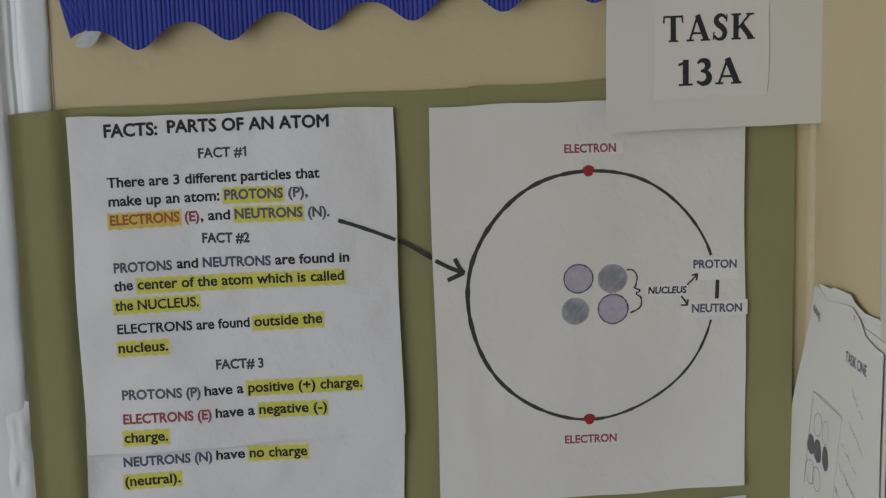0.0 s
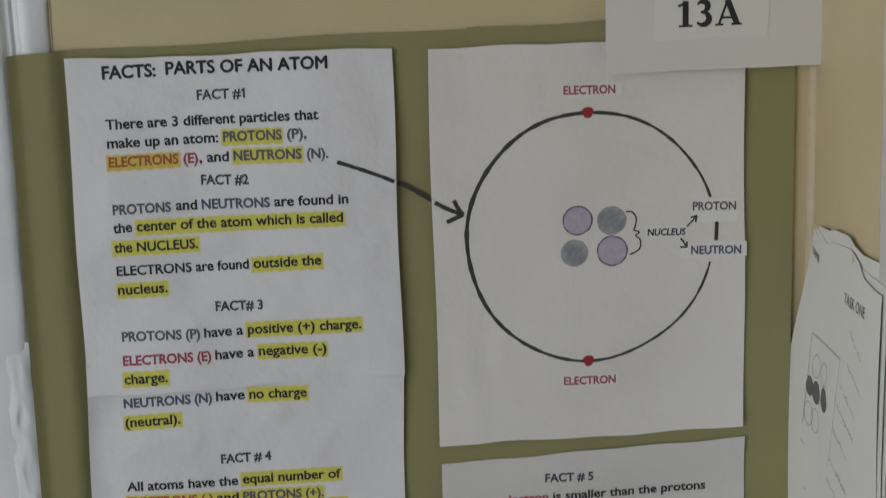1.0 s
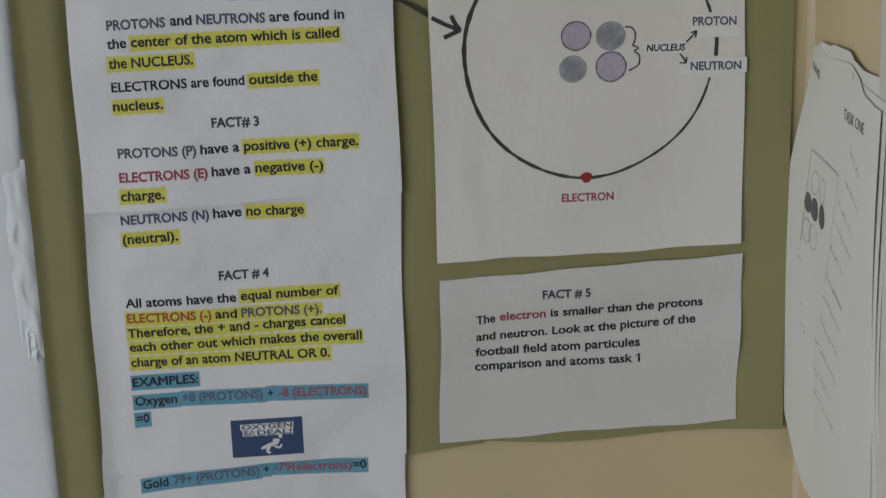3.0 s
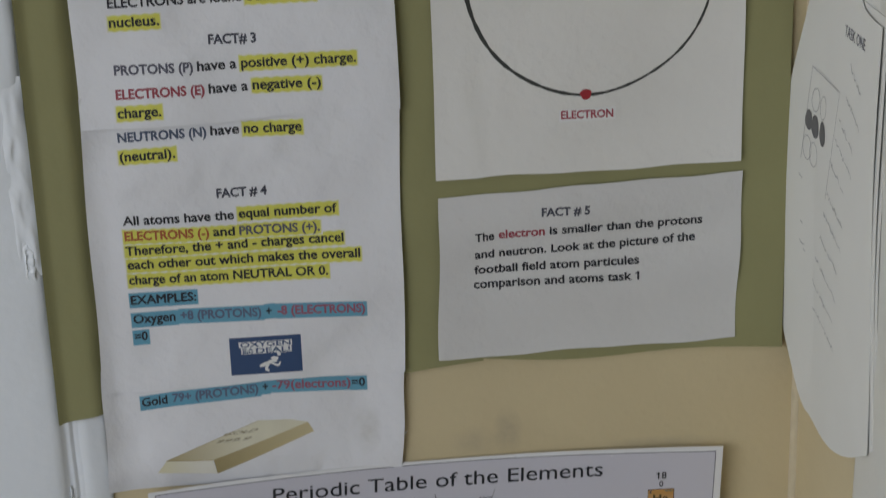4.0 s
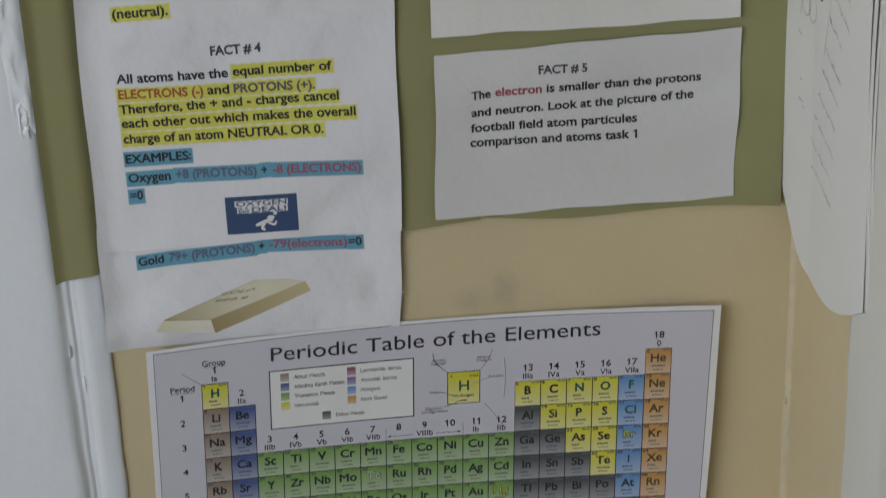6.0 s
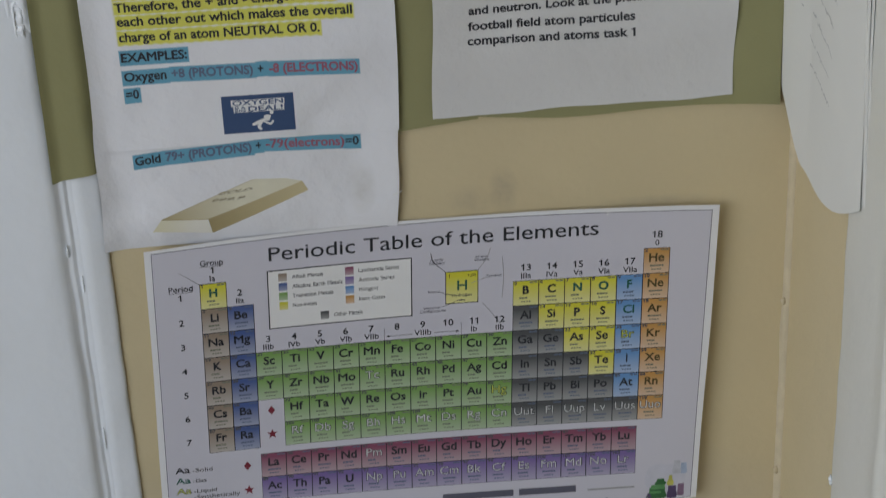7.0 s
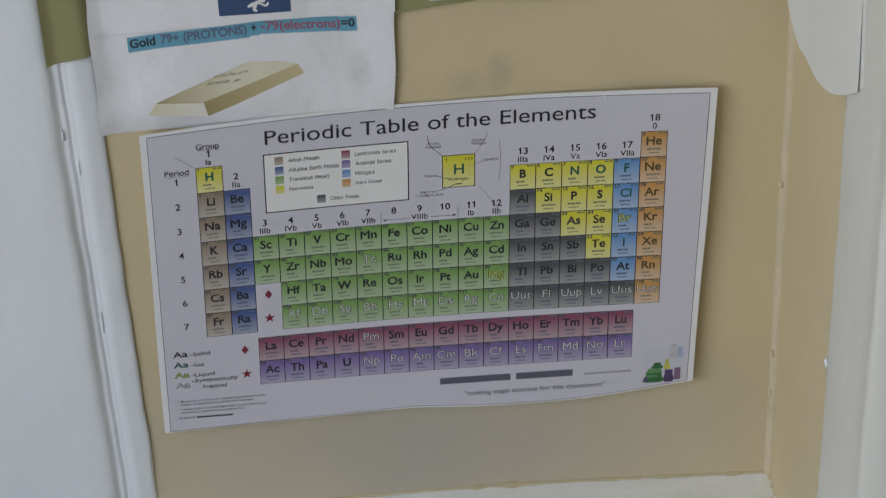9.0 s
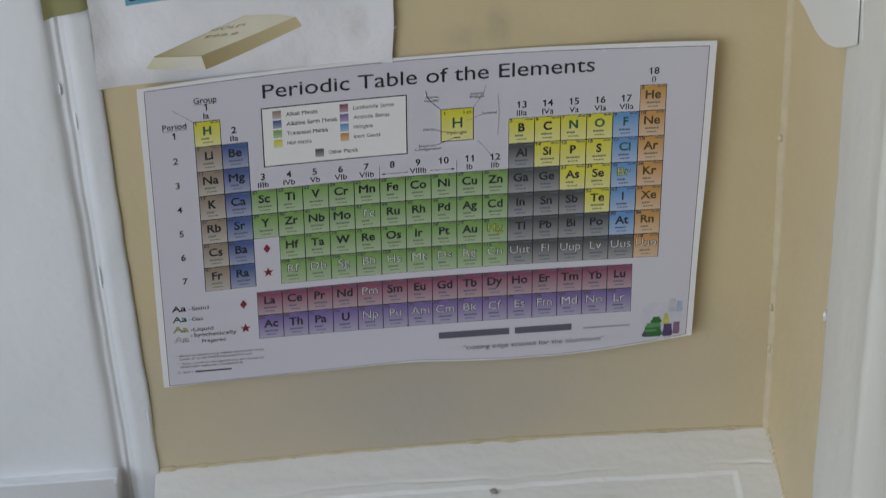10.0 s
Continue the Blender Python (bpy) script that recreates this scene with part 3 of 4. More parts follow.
def fact_page(sheet, rows, label):
    ob = thing("fact_sheet", (sheet.c[3].x, 0, Z0 + sheet.c[3].y), label, "paper", "fact sheets on the wall")
    part("paper", *sheet.surface(), PAPER, ob, smooth=True, thick=0.0002)
    write(sheet, ob, rows)
    return ob


page_a = fact_page(fact_a, FACTS + FACTS_B, "white printed fact sheet with yellow highlighted words on olive paper")
page_b = fact_page(fact_b, FACTS_C, "white printed fact sheet with yellow and blue highlighting, picture below")
page_c = fact_page(fact_c, FACTS_D, "white printed sheet with a gold bar picture, blue highlighting")

# the small navy picture on the second sheet
low, mid, top = fact_b.lay(0.0001), fact_b.lay(0.0002), fact_b.lay(0.0003)
pic = part("printed_picture", *patch(0.0879, 0.1390, -0.4244, -0.3955, low), NAVY, page_b, "small navy blue printed picture")
part("speech_bubble", *join(patch(0.0945, 0.1325, -0.4035, -0.3990, mid), patch(0.0960, 0.1320, -0.4085, -0.4035, mid), patch(0.1215, 0.1240, -0.4110, -0.4085, mid)), LABEL, pic)
part("lettering", *join(lettering("OXYGEN", lambda u, v: top(0.0955 + u, -0.4030 + v), 0.0360, 0.0036, 0.02), lettering("IS A", lambda u, v: top(0.0970 + u, -0.4057 + v), 0.0075, 0.0018, 0.03),
     lettering("BIG", lambda u, v: top(0.0970 + u, -0.4080 + v), 0.0075, 0.0018, 0.03), lettering("DEAL!", lambda u, v: top(0.1065 + u, -0.4080 + v), 0.0245, 0.0038, 0.02)), NAVY, pic)
part("white_shape", *join(disc(0.1195, -0.4135, 0.0024, mid, 0.15), stroke(bend([(0.1185, -0.4145), (0.1140, -0.4165), (0.1085, -0.4185)]), 0.0028, mid, 0.5), stroke(bend([(0.1150, -0.4170), (0.1130, -0.4205), (0.1150, -0.4225)]), 0.0022, mid, 0.4),
     stroke(bend([(0.1170, -0.4165), (0.1215, -0.4185), (0.1235, -0.4160)]), 0.0016, mid, 0.4)), LABEL, pic)

# the gold bar picture on the third sheet
low, mid = fact_c.lay(0.0001), fact_c.lay(0.0002)


def flat_shape(points, lay):
    """A flat printed outline, cut fine enough to follow its sheet."""
    verts, faces, n = [], [], 9
    a = Vector(points[0])
    for b, c in zip(points[1:], points[2:]):
        b, c, start, rows = Vector(b), Vector(c), len(verts), []
        for i in range(n + 1):
            rows.append(len(verts))
            for j in range(i + 1):
                p = a + (b - a) * ((i - j) / n) + (c - a) * (j / n)
                verts.append(lay(p.x, p.y))
        for i in range(n):
            for j in range(i + 1):
                faces.append((rows[i] + j, rows[i + 1] + j, rows[i + 1] + j + 1))
                if j < i:
                    faces.append((rows[i] + j, rows[i + 1] + j + 1, rows[i] + j + 1))
    return verts, faces


def fade_along(mat, other, far, swap):
    """A print that turns from one colour to another along its own width."""
    nt = mat.node_tree
    p = nt.nodes["Principled BSDF"]
    old = p.inputs["Base Color"].links[0].from_socket
    co, sep, ramp, mix = [nt.nodes.new(k) for k in ("ShaderNodeTexCoord", "ShaderNodeSeparateXYZ", "ShaderNodeMapRange", "ShaderNodeMix")]
    nt.links.new(co.outputs["Generated"], sep.inputs[0])
    nt.links.new(sep.outputs["X"], ramp.inputs["Value"])
    ramp.inputs["From Max"].default_value = far
    if swap:
        ramp.inputs["To Min"].default_value, ramp.inputs["To Max"].default_value = 1.0, 0.0
    mix.data_type = "RGBA"
    nt.links.new(ramp.outputs["Result"], mix.inputs["Factor"])
    nt.links.new(old, mix.inputs["A"])
    mix.inputs["B"].default_value = (*other, 1)
    nt.links.new(mix.outputs["Result"], p.inputs["Base Color"])


bar = part("gold_bar_top", *flat_shape([(0.0356, -0.4919), (0.0696, -0.4935), (0.1403, -0.4672), (0.1280, -0.4640), (0.1049, -0.4632)], low), GOLD_TOP, page_c, "pale gold printed bar")
part("gold_bar_front", *flat_shape([(0.0284, -0.5018), (0.0718, -0.5060), (0.0690, -0.4935), (0.0356, -0.4919)], low), GOLD_FRONT, bar)
part("gold_bar_side", *flat_shape([(0.0696, -0.4935), (0.0718, -0.5060), (0.1443, -0.4748), (0.1403, -0.4672)], low), GOLD_SIDE, bar)
part("gold_bar_edges", *join(stroke([Vector((0.0356, -0.4919)), Vector((0.070, -0.4776)), Vector((0.1049, -0.4632))], 0.0004, mid), stroke([Vector((0.0356, -0.4919)), Vector((0.0520, -0.4928)), Vector((0.0696, -0.4935))], 0.0006, mid), stroke([Vector((0.0696, -0.4935)), Vector((0.105, -0.4806)), Vector((0.1403, -0.4672))], 0.0005, mid)), GOLD_SIDE, bar)
for shade, pale, far in ((GOLD_TOP, (0.42, 0.35, 0.19), 0.55), (GOLD_SIDE, (0.58, 0.50, 0.30), 0.95), (GOLD_FRONT, (0.80, 0.78, 0.70), 0.75)):
    fade_along(shade, pale, far, shade is GOLD_TOP)
STAMP = material("printed_gold_stamp", (0.27, 0.235, 0.15), 0.6, 0.15, 90)
for text, x, z, width, rise in (("GOLD", 0.0775, -0.4742, 0.0243, 0.0023), ("999.9", 0.0716, -0.4798, 0.0243, 0.0015)):
    part("stamped_text", *lettering(text, lambda u, v: mid(x + u + 0.9 * v, z + rise * u / width + v * 0.6), width, 0.0040, 0.02), STAMP, bar)
# highlight on the tape, painted as a white stroke; no tape is built
part("tape_glint", *stroke(bend([(0.2053, -0.4838), (0.2090, -0.4822), (0.2125, -0.4801)]), 0.0009, fact_c.lay(0.0006), 0.4), LABEL, page_c, "glint on clear tape")

# ---- atom diagram ----
atom = Sheet((0.2398, -0.0044), (0.4537, -0.0040), (0.4552, -0.2827), (0.2401, -0.2843), 0.0063, 0.0012, seed=2.4, curl=0.0015)
plain_depth = atom.depth
atom.depth = lambda x, z: plain_depth(x, z) + 0.0011 * math.exp(-((x - 0.2795 - 0.02 * math.sin(9 * z)) / 0.006) ** 2) * step(-0.15, -0.24, z)
diagram = thing("atom_diagram", (0.24, 0, Z0 - 0.285), "hand-drawn atom diagram on white paper with red electrons and pasted labels", "diagram")
part("paper", *atom.surface(40, 44), DRAWN, diagram, smooth=True, thick=0.0002)
low, mid, top = atom.lay(0.00015), atom.lay(0.0003), atom.lay(0.00045)


def ring(cx, cz, rx, rz, a0, a1, n=120):
    out = []
    for i in range(n + 1):
        a = radians(a0 + (a1 - a0) * i / n)
        k = 1 + 0.006 * math.sin(3 * a + 1) + 0.004 * math.sin(7 * a)
        out.append(Vector((cx + rx * k * math.cos(a), cz + rz * k * math.sin(a))))
    return out


part("orbit_line", *stroke(ring(0.3478, -0.1390, 0.0855, 0.0876, 16, 346), lambda k: 0.0023 + 0.0006 * math.sin(3.1 * k * 2 - 1.2), low, rough=0.3), DARK, diagram, "black marker circle")
for cx, cz in ((0.3466, -0.0517), (0.3450, -0.2268)):
    part("electron_dot", *disc(cx, cz, 0.0039, mid, 0.07, seed=cx * 90), RED_DOT, diagram, "red marker dot")
for cx, cz, r, mat, s in ((0.3389, -0.1267, 0.0100, PURPLE, 1), (0.3625, -0.1279, 0.0100, PENCIL, 2), (0.3365, -0.1496, 0.0093, PENCIL, 3), (0.3627, -0.1493, 0.0103, PURPLE, 4)):
    nucleon = part("nucleus_particle", *disc(cx, cz, r, low, 0.02, seed=s), mat, diagram)
    part("outline", *stroke(ring(cx, cz, r, r, 0, 360, 40), 0.0005 if mat is PENCIL else 0.0009, mid, rough=0.3), RIM if mat is PURPLE else PENCIL, nucleon)
    rnd = random.Random(s)
    line, turn = [], radians(4 if mat is PURPLE else -38)
    for n in range(30):
        a = -0.92 + 1.84 * n / 29
        b = math.sqrt(1 - a * a) * (0.94 if mat is PURPLE else rnd.uniform(0.45, 0.98)) * (1 if n % 2 else -1)
        line.append((cx + r * (a * math.cos(turn) - b * math.sin(turn)), cz + r * (a * math.sin(turn) + b * math.cos(turn))))
    part("pencil_shading", *stroke(bend(line, 5), 0.00045, mid, rough=0.5), SCRIBBLE if mat is PENCIL else WASH, nucleon)
part("brace", *stroke(bend([(0.3725, -0.1222), (0.3768, -0.1228), (0.3795, -0.1270), (0.3788, -0.1330), (0.3778, -0.1352), (0.3815, -0.1372), (0.3790, -0.1395), (0.3822, -0.1425), (0.3815, -0.1490), (0.3748, -0.1528)], 6), 0.0011, low, rough=0.2), DARK, diagram, "black pen curly brace")
part("tick", *stroke([Vector((0.4352, -0.1320)), Vector((0.4349, -0.1390)), Vector((0.4346, -0.1452))], 0.0026, mid), DARK, diagram)
for a, b, c, d in (((0.4142, -0.1346), (0.4213, -0.1270), (0.4172, -0.1283), (0.4205, -0.1318)), ((0.4099, -0.1424), (0.4142, -0.1491), (0.4098, -0.1488), (0.4146, -0.1450))):
    part("pen_arrow", *join(stroke(bend([a, ((a[0] + b[0]) / 2 + 0.0004, (a[1] + b[1]) / 2), b]), 0.0012, top), stroke([Vector(c), Vector(b)], 0.0012, top), stroke([Vector(d), Vector(b)], 0.0012, top)), DARK, diagram, "black pen arrow")
for text, x, z, width, ink, (x0, x1, z0, z1) in (
        ("ELECTRON", 0.3303, -0.0388, 0.0353, "red", (0.3295, 0.3703, -0.0411, -0.0320)), ("ELECTRON", 0.3276, -0.2437, 0.0366, "red", (0.3262, 0.3660, -0.2462, -0.2370)),
        ("PROTON", 0.4185, -0.1232, 0.0299, "grey", (0.4172, 0.4497, -0.1320, -0.1160)), ("NEUTRON", 0.4173, -0.1542, 0.0348, "blue", (0.4102, 0.4560, -0.1572, -0.1466)),
        ("NUCLEUS", 0.3871, -0.1398, 0.0263, "ink", (0.3858, 0.4146, -0.1418, -0.1335))):
    strip = part("pasted_label", *patch(x0, x1, z0, z1, mid), LABEL, diagram, "small pasted paper label", thick=0.00015)
    part("text", *lettering(text, lambda u, v: top(x + u, z - 0.02 * u + v), width, 0.0046 if text == "NUCLEUS" else 0.0056, 0.03, 0.12 if text == "NUCLEUS" else 0.0), INKS[ink], strip)

# the long marker arrow runs over three papers
arrow = bend([(0.1767, -0.0774), (0.1900, -0.0823), (0.2040, -0.0880), (0.2172, -0.0941), (0.2290, -0.1010), (0.2393, -0.1078), (0.2500, -0.1140), (0.2602, -0.1186)], 5)
olive_lay = lambda x, z: Vector((x, -0.0056, Z0 + z))
part("marker_line", *stroke([p for p in arrow if p.x < 0.2163], 0.0026, fact_a.lay(0.0003), rough=0.15), DARK, page_a, "black marker line")
part("marker_line", *stroke([p for p in arrow if 0.2155 < p.x < 0.2405], 0.0028, olive_lay, rough=0.15), DARK, page_a, "black marker line")
tip = atom.lay(0.0003)
part("marker_arrow_head", *join(stroke([p for p in arrow if p.x > 0.2395], 0.0029, tip), stroke(bend([(0.2545, -0.1083), (0.2572, -0.1140), (0.2606, -0.1188)]), 0.0029, tip), stroke(bend([(0.2493, -0.1233), (0.2520, -0.1222), (0.2606, -0.1184)]), 0.0031, tip)), DARK, diagram, "black marker arrow head")

# ---- fifth fact ----
fifth = Sheet((0.2416, -0.2985), (0.4569, -0.2900), (0.4539, -0.4187), (0.2374, -0.4226), 0.0062, 0.0013, seed=4.4, edge=0.0006, curl=0.0015)
slip = thing("fact_slip", (0.24, 0, Z0 - 0.423), "torn white printed slip with wavy edges on olive paper", "paper")
part("paper", *fifth.surface(40, 34), SLIP, slip, smooth=True, thick=0.0002)
write(fifth, slip, [
    ("FACT # 5", 0.3134, -0.3156, 0.0343, -0.0001, "head", ""), ("The", 0.2659, -0.3327, 0.0137, 0.0013, "ink", ""), ("electron", 0.2827, -0.3307, 0.0329, 0.0006, "red", ""),
    ("is smaller than the protons", 0.3189, -0.3299, 0.1097, 0.0013, "ink", ""), ("and neutron. Look at the picture of the", 0.2656, -0.3457, 0.1578, 0.0046, "ink", ""),
    ("football field atom particules", 0.2649, -0.3577, 0.1181, 0.0016, "ink", ""), ("comparison and atoms task 1", 0.2642, -0.3688, 0.1188, 0.0008, "ink", "")], 0.0060)

# ---- task card ----
TAG = material("pasted_white_paper", (0.76, 0.755, 0.73), 0.75, 0.02, 30, 0.001, 14, 0.3)
card = Sheet((0.3594, 0.0900), (0.5075, 0.0900), (0.5088, -0.0245), (0.3574, -0.0247), 0.0150, 0.0003, seed=0.9, edge=0.0002)
task = thing("task_card", (0.36, 0, Z0 - 0.0247), "off-white card with a pasted task number over the diagram", "card")
part("card", *card.surface(16, 16), CARD, task, smooth=True, thick=0.0005)
label = Sheet((0.3920, 0.0800), (0.4685, 0.0800), (0.4668, -0.0026), (0.3892, -0.0039), 0.0154, 0.0003, seed=1.9)
label.depth = lambda x, z: card.depth(x, z) + 0.0005 + 0.0012 * max(0.0, 1 - math.hypot(x - 0.389, z + 0.004) / 0.012)
tag = part("pasted_label", *label.surface(14, 14), TAG, task, "pasted white paper label", smooth=True, thick=0.0002)
low = label.lay(0.0007)
THICK, THIN, FOOT = 0.215, 0.085, 0.075
SWELL = lambda k: 0.085 + 0.14 * math.sin(math.pi * k) ** 1.5
SERIF = {  # pen strokes of bold serif capitals in a box 1 high: points and width
    "T": (0.86, [([(0.43, 0.0), (0.43, 1.0)], THICK), ([(0.04, 0.965), (0.82, 0.965)], THIN), ([(0.07, 0.97), (0.05, 0.72)], 0.06), ([(0.79, 0.97), (0.81, 0.72)], 0.06), ([(0.24, 0.03), (0.62, 0.03)], FOOT)]),
    "A": (0.98, [([(0.16, 0.03), (0.47, 0.98)], THIN), ([(0.46, 1.0), (0.82, 0.02)], THICK), ([(0.27, 0.30), (0.68, 0.30)], THIN), ([(0.02, 0.03), (0.32, 0.03)], FOOT), ([(0.60, 0.03), (0.98, 0.03)], FOOT)]),
    "S": (0.66, [([(0.56, 0.82), (0.46, 0.94), (0.28, 0.95), (0.16, 0.80), (0.22, 0.63), (0.42, 0.46), (0.51, 0.27), (0.42, 0.07), (0.22, 0.04), (0.08, 0.18)], SWELL), ([(0.59, 0.98), (0.57, 0.70)], 0.06), ([(0.05, 0.02), (0.07, 0.32)], 0.06)]),
    "K": (0.98, [([(0.22, 0.0), (0.22, 1.0)], THICK), ([(0.30, 0.42), (0.78, 0.97)], THIN), ([(0.42, 0.60), (0.84, 0.03)], THICK), ([(0.03, 0.03), (0.42, 0.03)], FOOT), ([(0.03, 0.97), (0.42, 0.97)], FOOT), ([(0.62, 0.97), (0.94, 0.97)], FOOT), ([(0.66, 0.03), (0.98, 0.03)], FOOT)]),
    "1": (0.60, [([(0.33, 0.0), (0.33, 1.0)], THICK), ([(0.06, 0.80), (0.20, 0.86), (0.34, 0.97)], 0.09), ([(0.08, 0.03), (0.58, 0.03)], FOOT)]),
    "3": (0.62, [([(0.08, 0.84), (0.22, 0.95), (0.40, 0.90), (0.45, 0.74), (0.36, 0.58), (0.20, 0.54)], SWELL), ([(0.20, 0.54), (0.40, 0.49), (0.50, 0.30), (0.42, 0.10), (0.22, 0.05), (0.06, 0.15)], SWELL)]),
}
for text, x, z, width in (("TASK", 0.3958, 0.0344, 0.0620), ("13A", 0.4052, 0.0049, 0.0439)):
    wide = sum(SERIF[c][0] for c in text) + 0.08 * (len(text) - 1)
    for c in text:
        size = width / wide
        strokes = [stroke(bend([(x + p[0] * size, z + p[1] * 0.0172) for p in line]), (lambda k: SWELL(k) * size) if w is SWELL else w * size, label.lay(0.0002 + 0.00003 * k)) for k, (line, w) in enumerate(SERIF[c][1])]
        part("letter", *join(*strokes), INKS["ink"], tag)
        x += (SERIF[c][0] + 0.08) * size

# ---- periodic table poster ----
poster = Sheet((0.0206, -0.5145), (0.4466, -0.5060), (0.4340, -0.7695), (0.0087, -0.7848), 0.0112, 0.0003, bulge=-0.0085, seed=5.0, edge=0.0003)

taut = poster.depth


def poster_depth(x, z):
    """The poster's foot lifts off the wall between its taped corners."""
    u = min(1.0, max(0.0, (x - 0.0146) / 0.426))
    v = (-0.5145 - z) / 0.2703 + 0.05 * u
    return taut(x, z) + 0.0074 * math.sin(math.pi * u) * step(0.58, 1.02, v)


poster.depth = poster_depth


def slack(plain):
    """The cut edges of the poster bow a little: upwards along the top, downwards along the foot."""
    def flat(u, v):
        p = plain(u, v)
        foot = math.sin(math.pi * max(0.0, (u - 0.48) / 0.52)) * step(0.8, 1.0, v)
        return p + Vector((0, 0.0042 * math.sin(math.pi * u) * step(0.14, 0.0, v) - 0.0072 * foot))
    return flat


poster.flat = slack(poster.flat)


def on_poster(rise):
    lay = poster.lay(rise)
    return lambda a, b: lay(0.0203 + 0.98643 * a - 0.04332 * b + 0.0428 * a * b, -0.51608 + 0.01952 * a - 0.94843 * b - 0.04871 * a * b)


chart = thing("periodic_table_poster", (0.0081, 0, Z0 - 0.7881), "glossy periodic table poster with coloured element squares, taped to the wall", "poster")
part("sheet", *poster.surface(40, 28), MARGIN, chart, smooth=True, thick=0.0003)
inset = Sheet((0.0253, -0.5169), (0.4410, -0.5094), (0.4296, -0.7685), (0.0133, -0.7840)   , 0.0112)
inset.depth = poster.depth
inset.flat = slack(inset.flat)
base = inset.lay(0.00006)
part("printed_border", *grid(lambda u, v: base(*inset.flat(u, v)), 40, 28), INKS["grey"], chart)
shrink = inset.lay(0.00012)
part("printed_ground", *grid(lambda u, v: shrink(*inset.flat(0.0012 + 0.9976 * u, 0.0020 + 0.996 * v)), 40, 28), POSTER, chart, smooth=True)
A0, B0, CW, RH, LB = 0.0398, 0.0325, 0.01979, 0.0226, 0.1965
p1, p2, p3, p4 = [on_poster(r) for r in (0.0002, 0.0003, 0.0004, 0.0005)]


def print_material(name, colour):
    """A printed square that is darker at its upper left and paler below, as on the poster, by its own box."""
    mat = material(name, colour, 0.4, 0.05, 60, spec=0.45)
    nt = mat.node_tree
    p = nt.nodes["Principled BSDF"]
    old = p.inputs["Base Color"].links[0].from_socket
    co, sep = nt.nodes.new("ShaderNodeTexCoord"), nt.nodes.new("ShaderNodeSeparateXYZ")
    nt.links.new(co.outputs["Generated"], sep.inputs[0])
    add = nt.nodes.new("ShaderNodeMapRange")
    add.inputs["To Min"].default_value, add.inputs["To Max"].default_value = 0.68, -0.12
    nt.links.new(sep.outputs["Z"], add.inputs["Value"])
    mix = nt.nodes.new("ShaderNodeMix")
    mix.data_type = "RGBA"
    nt.links.new(add.outputs["Result"], mix.inputs["Factor"])
    nt.links.new(old, mix.inputs["A"])
    mix.inputs["B"].default_value = (*[0.45 * c + 0.44 for c in colour], 1)
    nt.links.new(mix.outputs["Result"], p.inputs["Base Color"])
    return mat


FAMILIES = {k: print_material(n, c) for k, n, c in (
    ("a", "print_brown", (0.30, 0.235, 0.18)), ("e", "print_blue", (0.07, 0.115, 0.30)), ("t", "print_green", (0.20, 0.36, 0.10)), ("n", "print_yellow", (0.66, 0.62, 0.05)),
    ("h", "print_sky_blue", (0.14, 0.30, 0.58)), ("i", "print_orange", (0.56, 0.30, 0.09)), ("o", "print_charcoal", (0.085, 0.09, 0.095)), ("l", "print_maroon", (0.25, 0.075, 0.13)), ("c", "print_violet", (0.20, 0.14, 0.36)))}
BROWN = material("dark_brown_print", (0.10, 0.075, 0.03), 0.5, 0.1, 300)
PALE = material("pale_outline_print", (0.60, 0.62, 0.62), 0.4, 0.05, 200)
LIME = material("lime_outline_print", (0.52, 0.58, 0.10), 0.4, 0.05, 200)
SMALL = material("small_grey_print", (0.19, 0.21, 0.16), 0.5, 0.1, 300)
TINY = material("fine_print", (0.10, 0.10, 0.11), 0.5, 0.1, 300)
TEAL = material("dark_green_print", (0.03, 0.13, 0.10), 0.5, 0.1, 300)
MAROON = material("maroon_print", (0.22, 0.03, 0.05), 0.5, 0.1, 300)


def rect(a0, b0, a1, b1, lay, step=0.012):
    na, nb = max(1, round(abs(a1 - a0) / step)), max(1, round(abs(b1 - b0) / step))
    return grid(lambda u, v: lay(a0 + (a1 - a0) * u, b0 + (b1 - b0) * v), na, nb)


ORDER = ("H He Li Be B C N O F Ne Na Mg Al Si P S Cl Ar K Ca Sc Ti V Cr Mn Fe Co Ni Cu Zn Ga Ge As Se Br Kr Rb Sr Y Zr Nb Mo Tc Ru Rh Pd Ag Cd In Sn Sb Te I Xe Cs Ba "
         "La Ce Pr Nd Pm Sm Eu Gd Tb Dy Ho Er Tm Yb Lu Hf Ta W Re Os Ir Pt Au Hg Tl Pb Bi Po At Rn Fr Ra Ac Th Pa U Np Pu Am Cm Bk Cf Es Fm Md No Lr Rf Db Sg Bh Hs Mt Ds Rg Cn Uut Fl Uup Lv Uus Uuo").split()


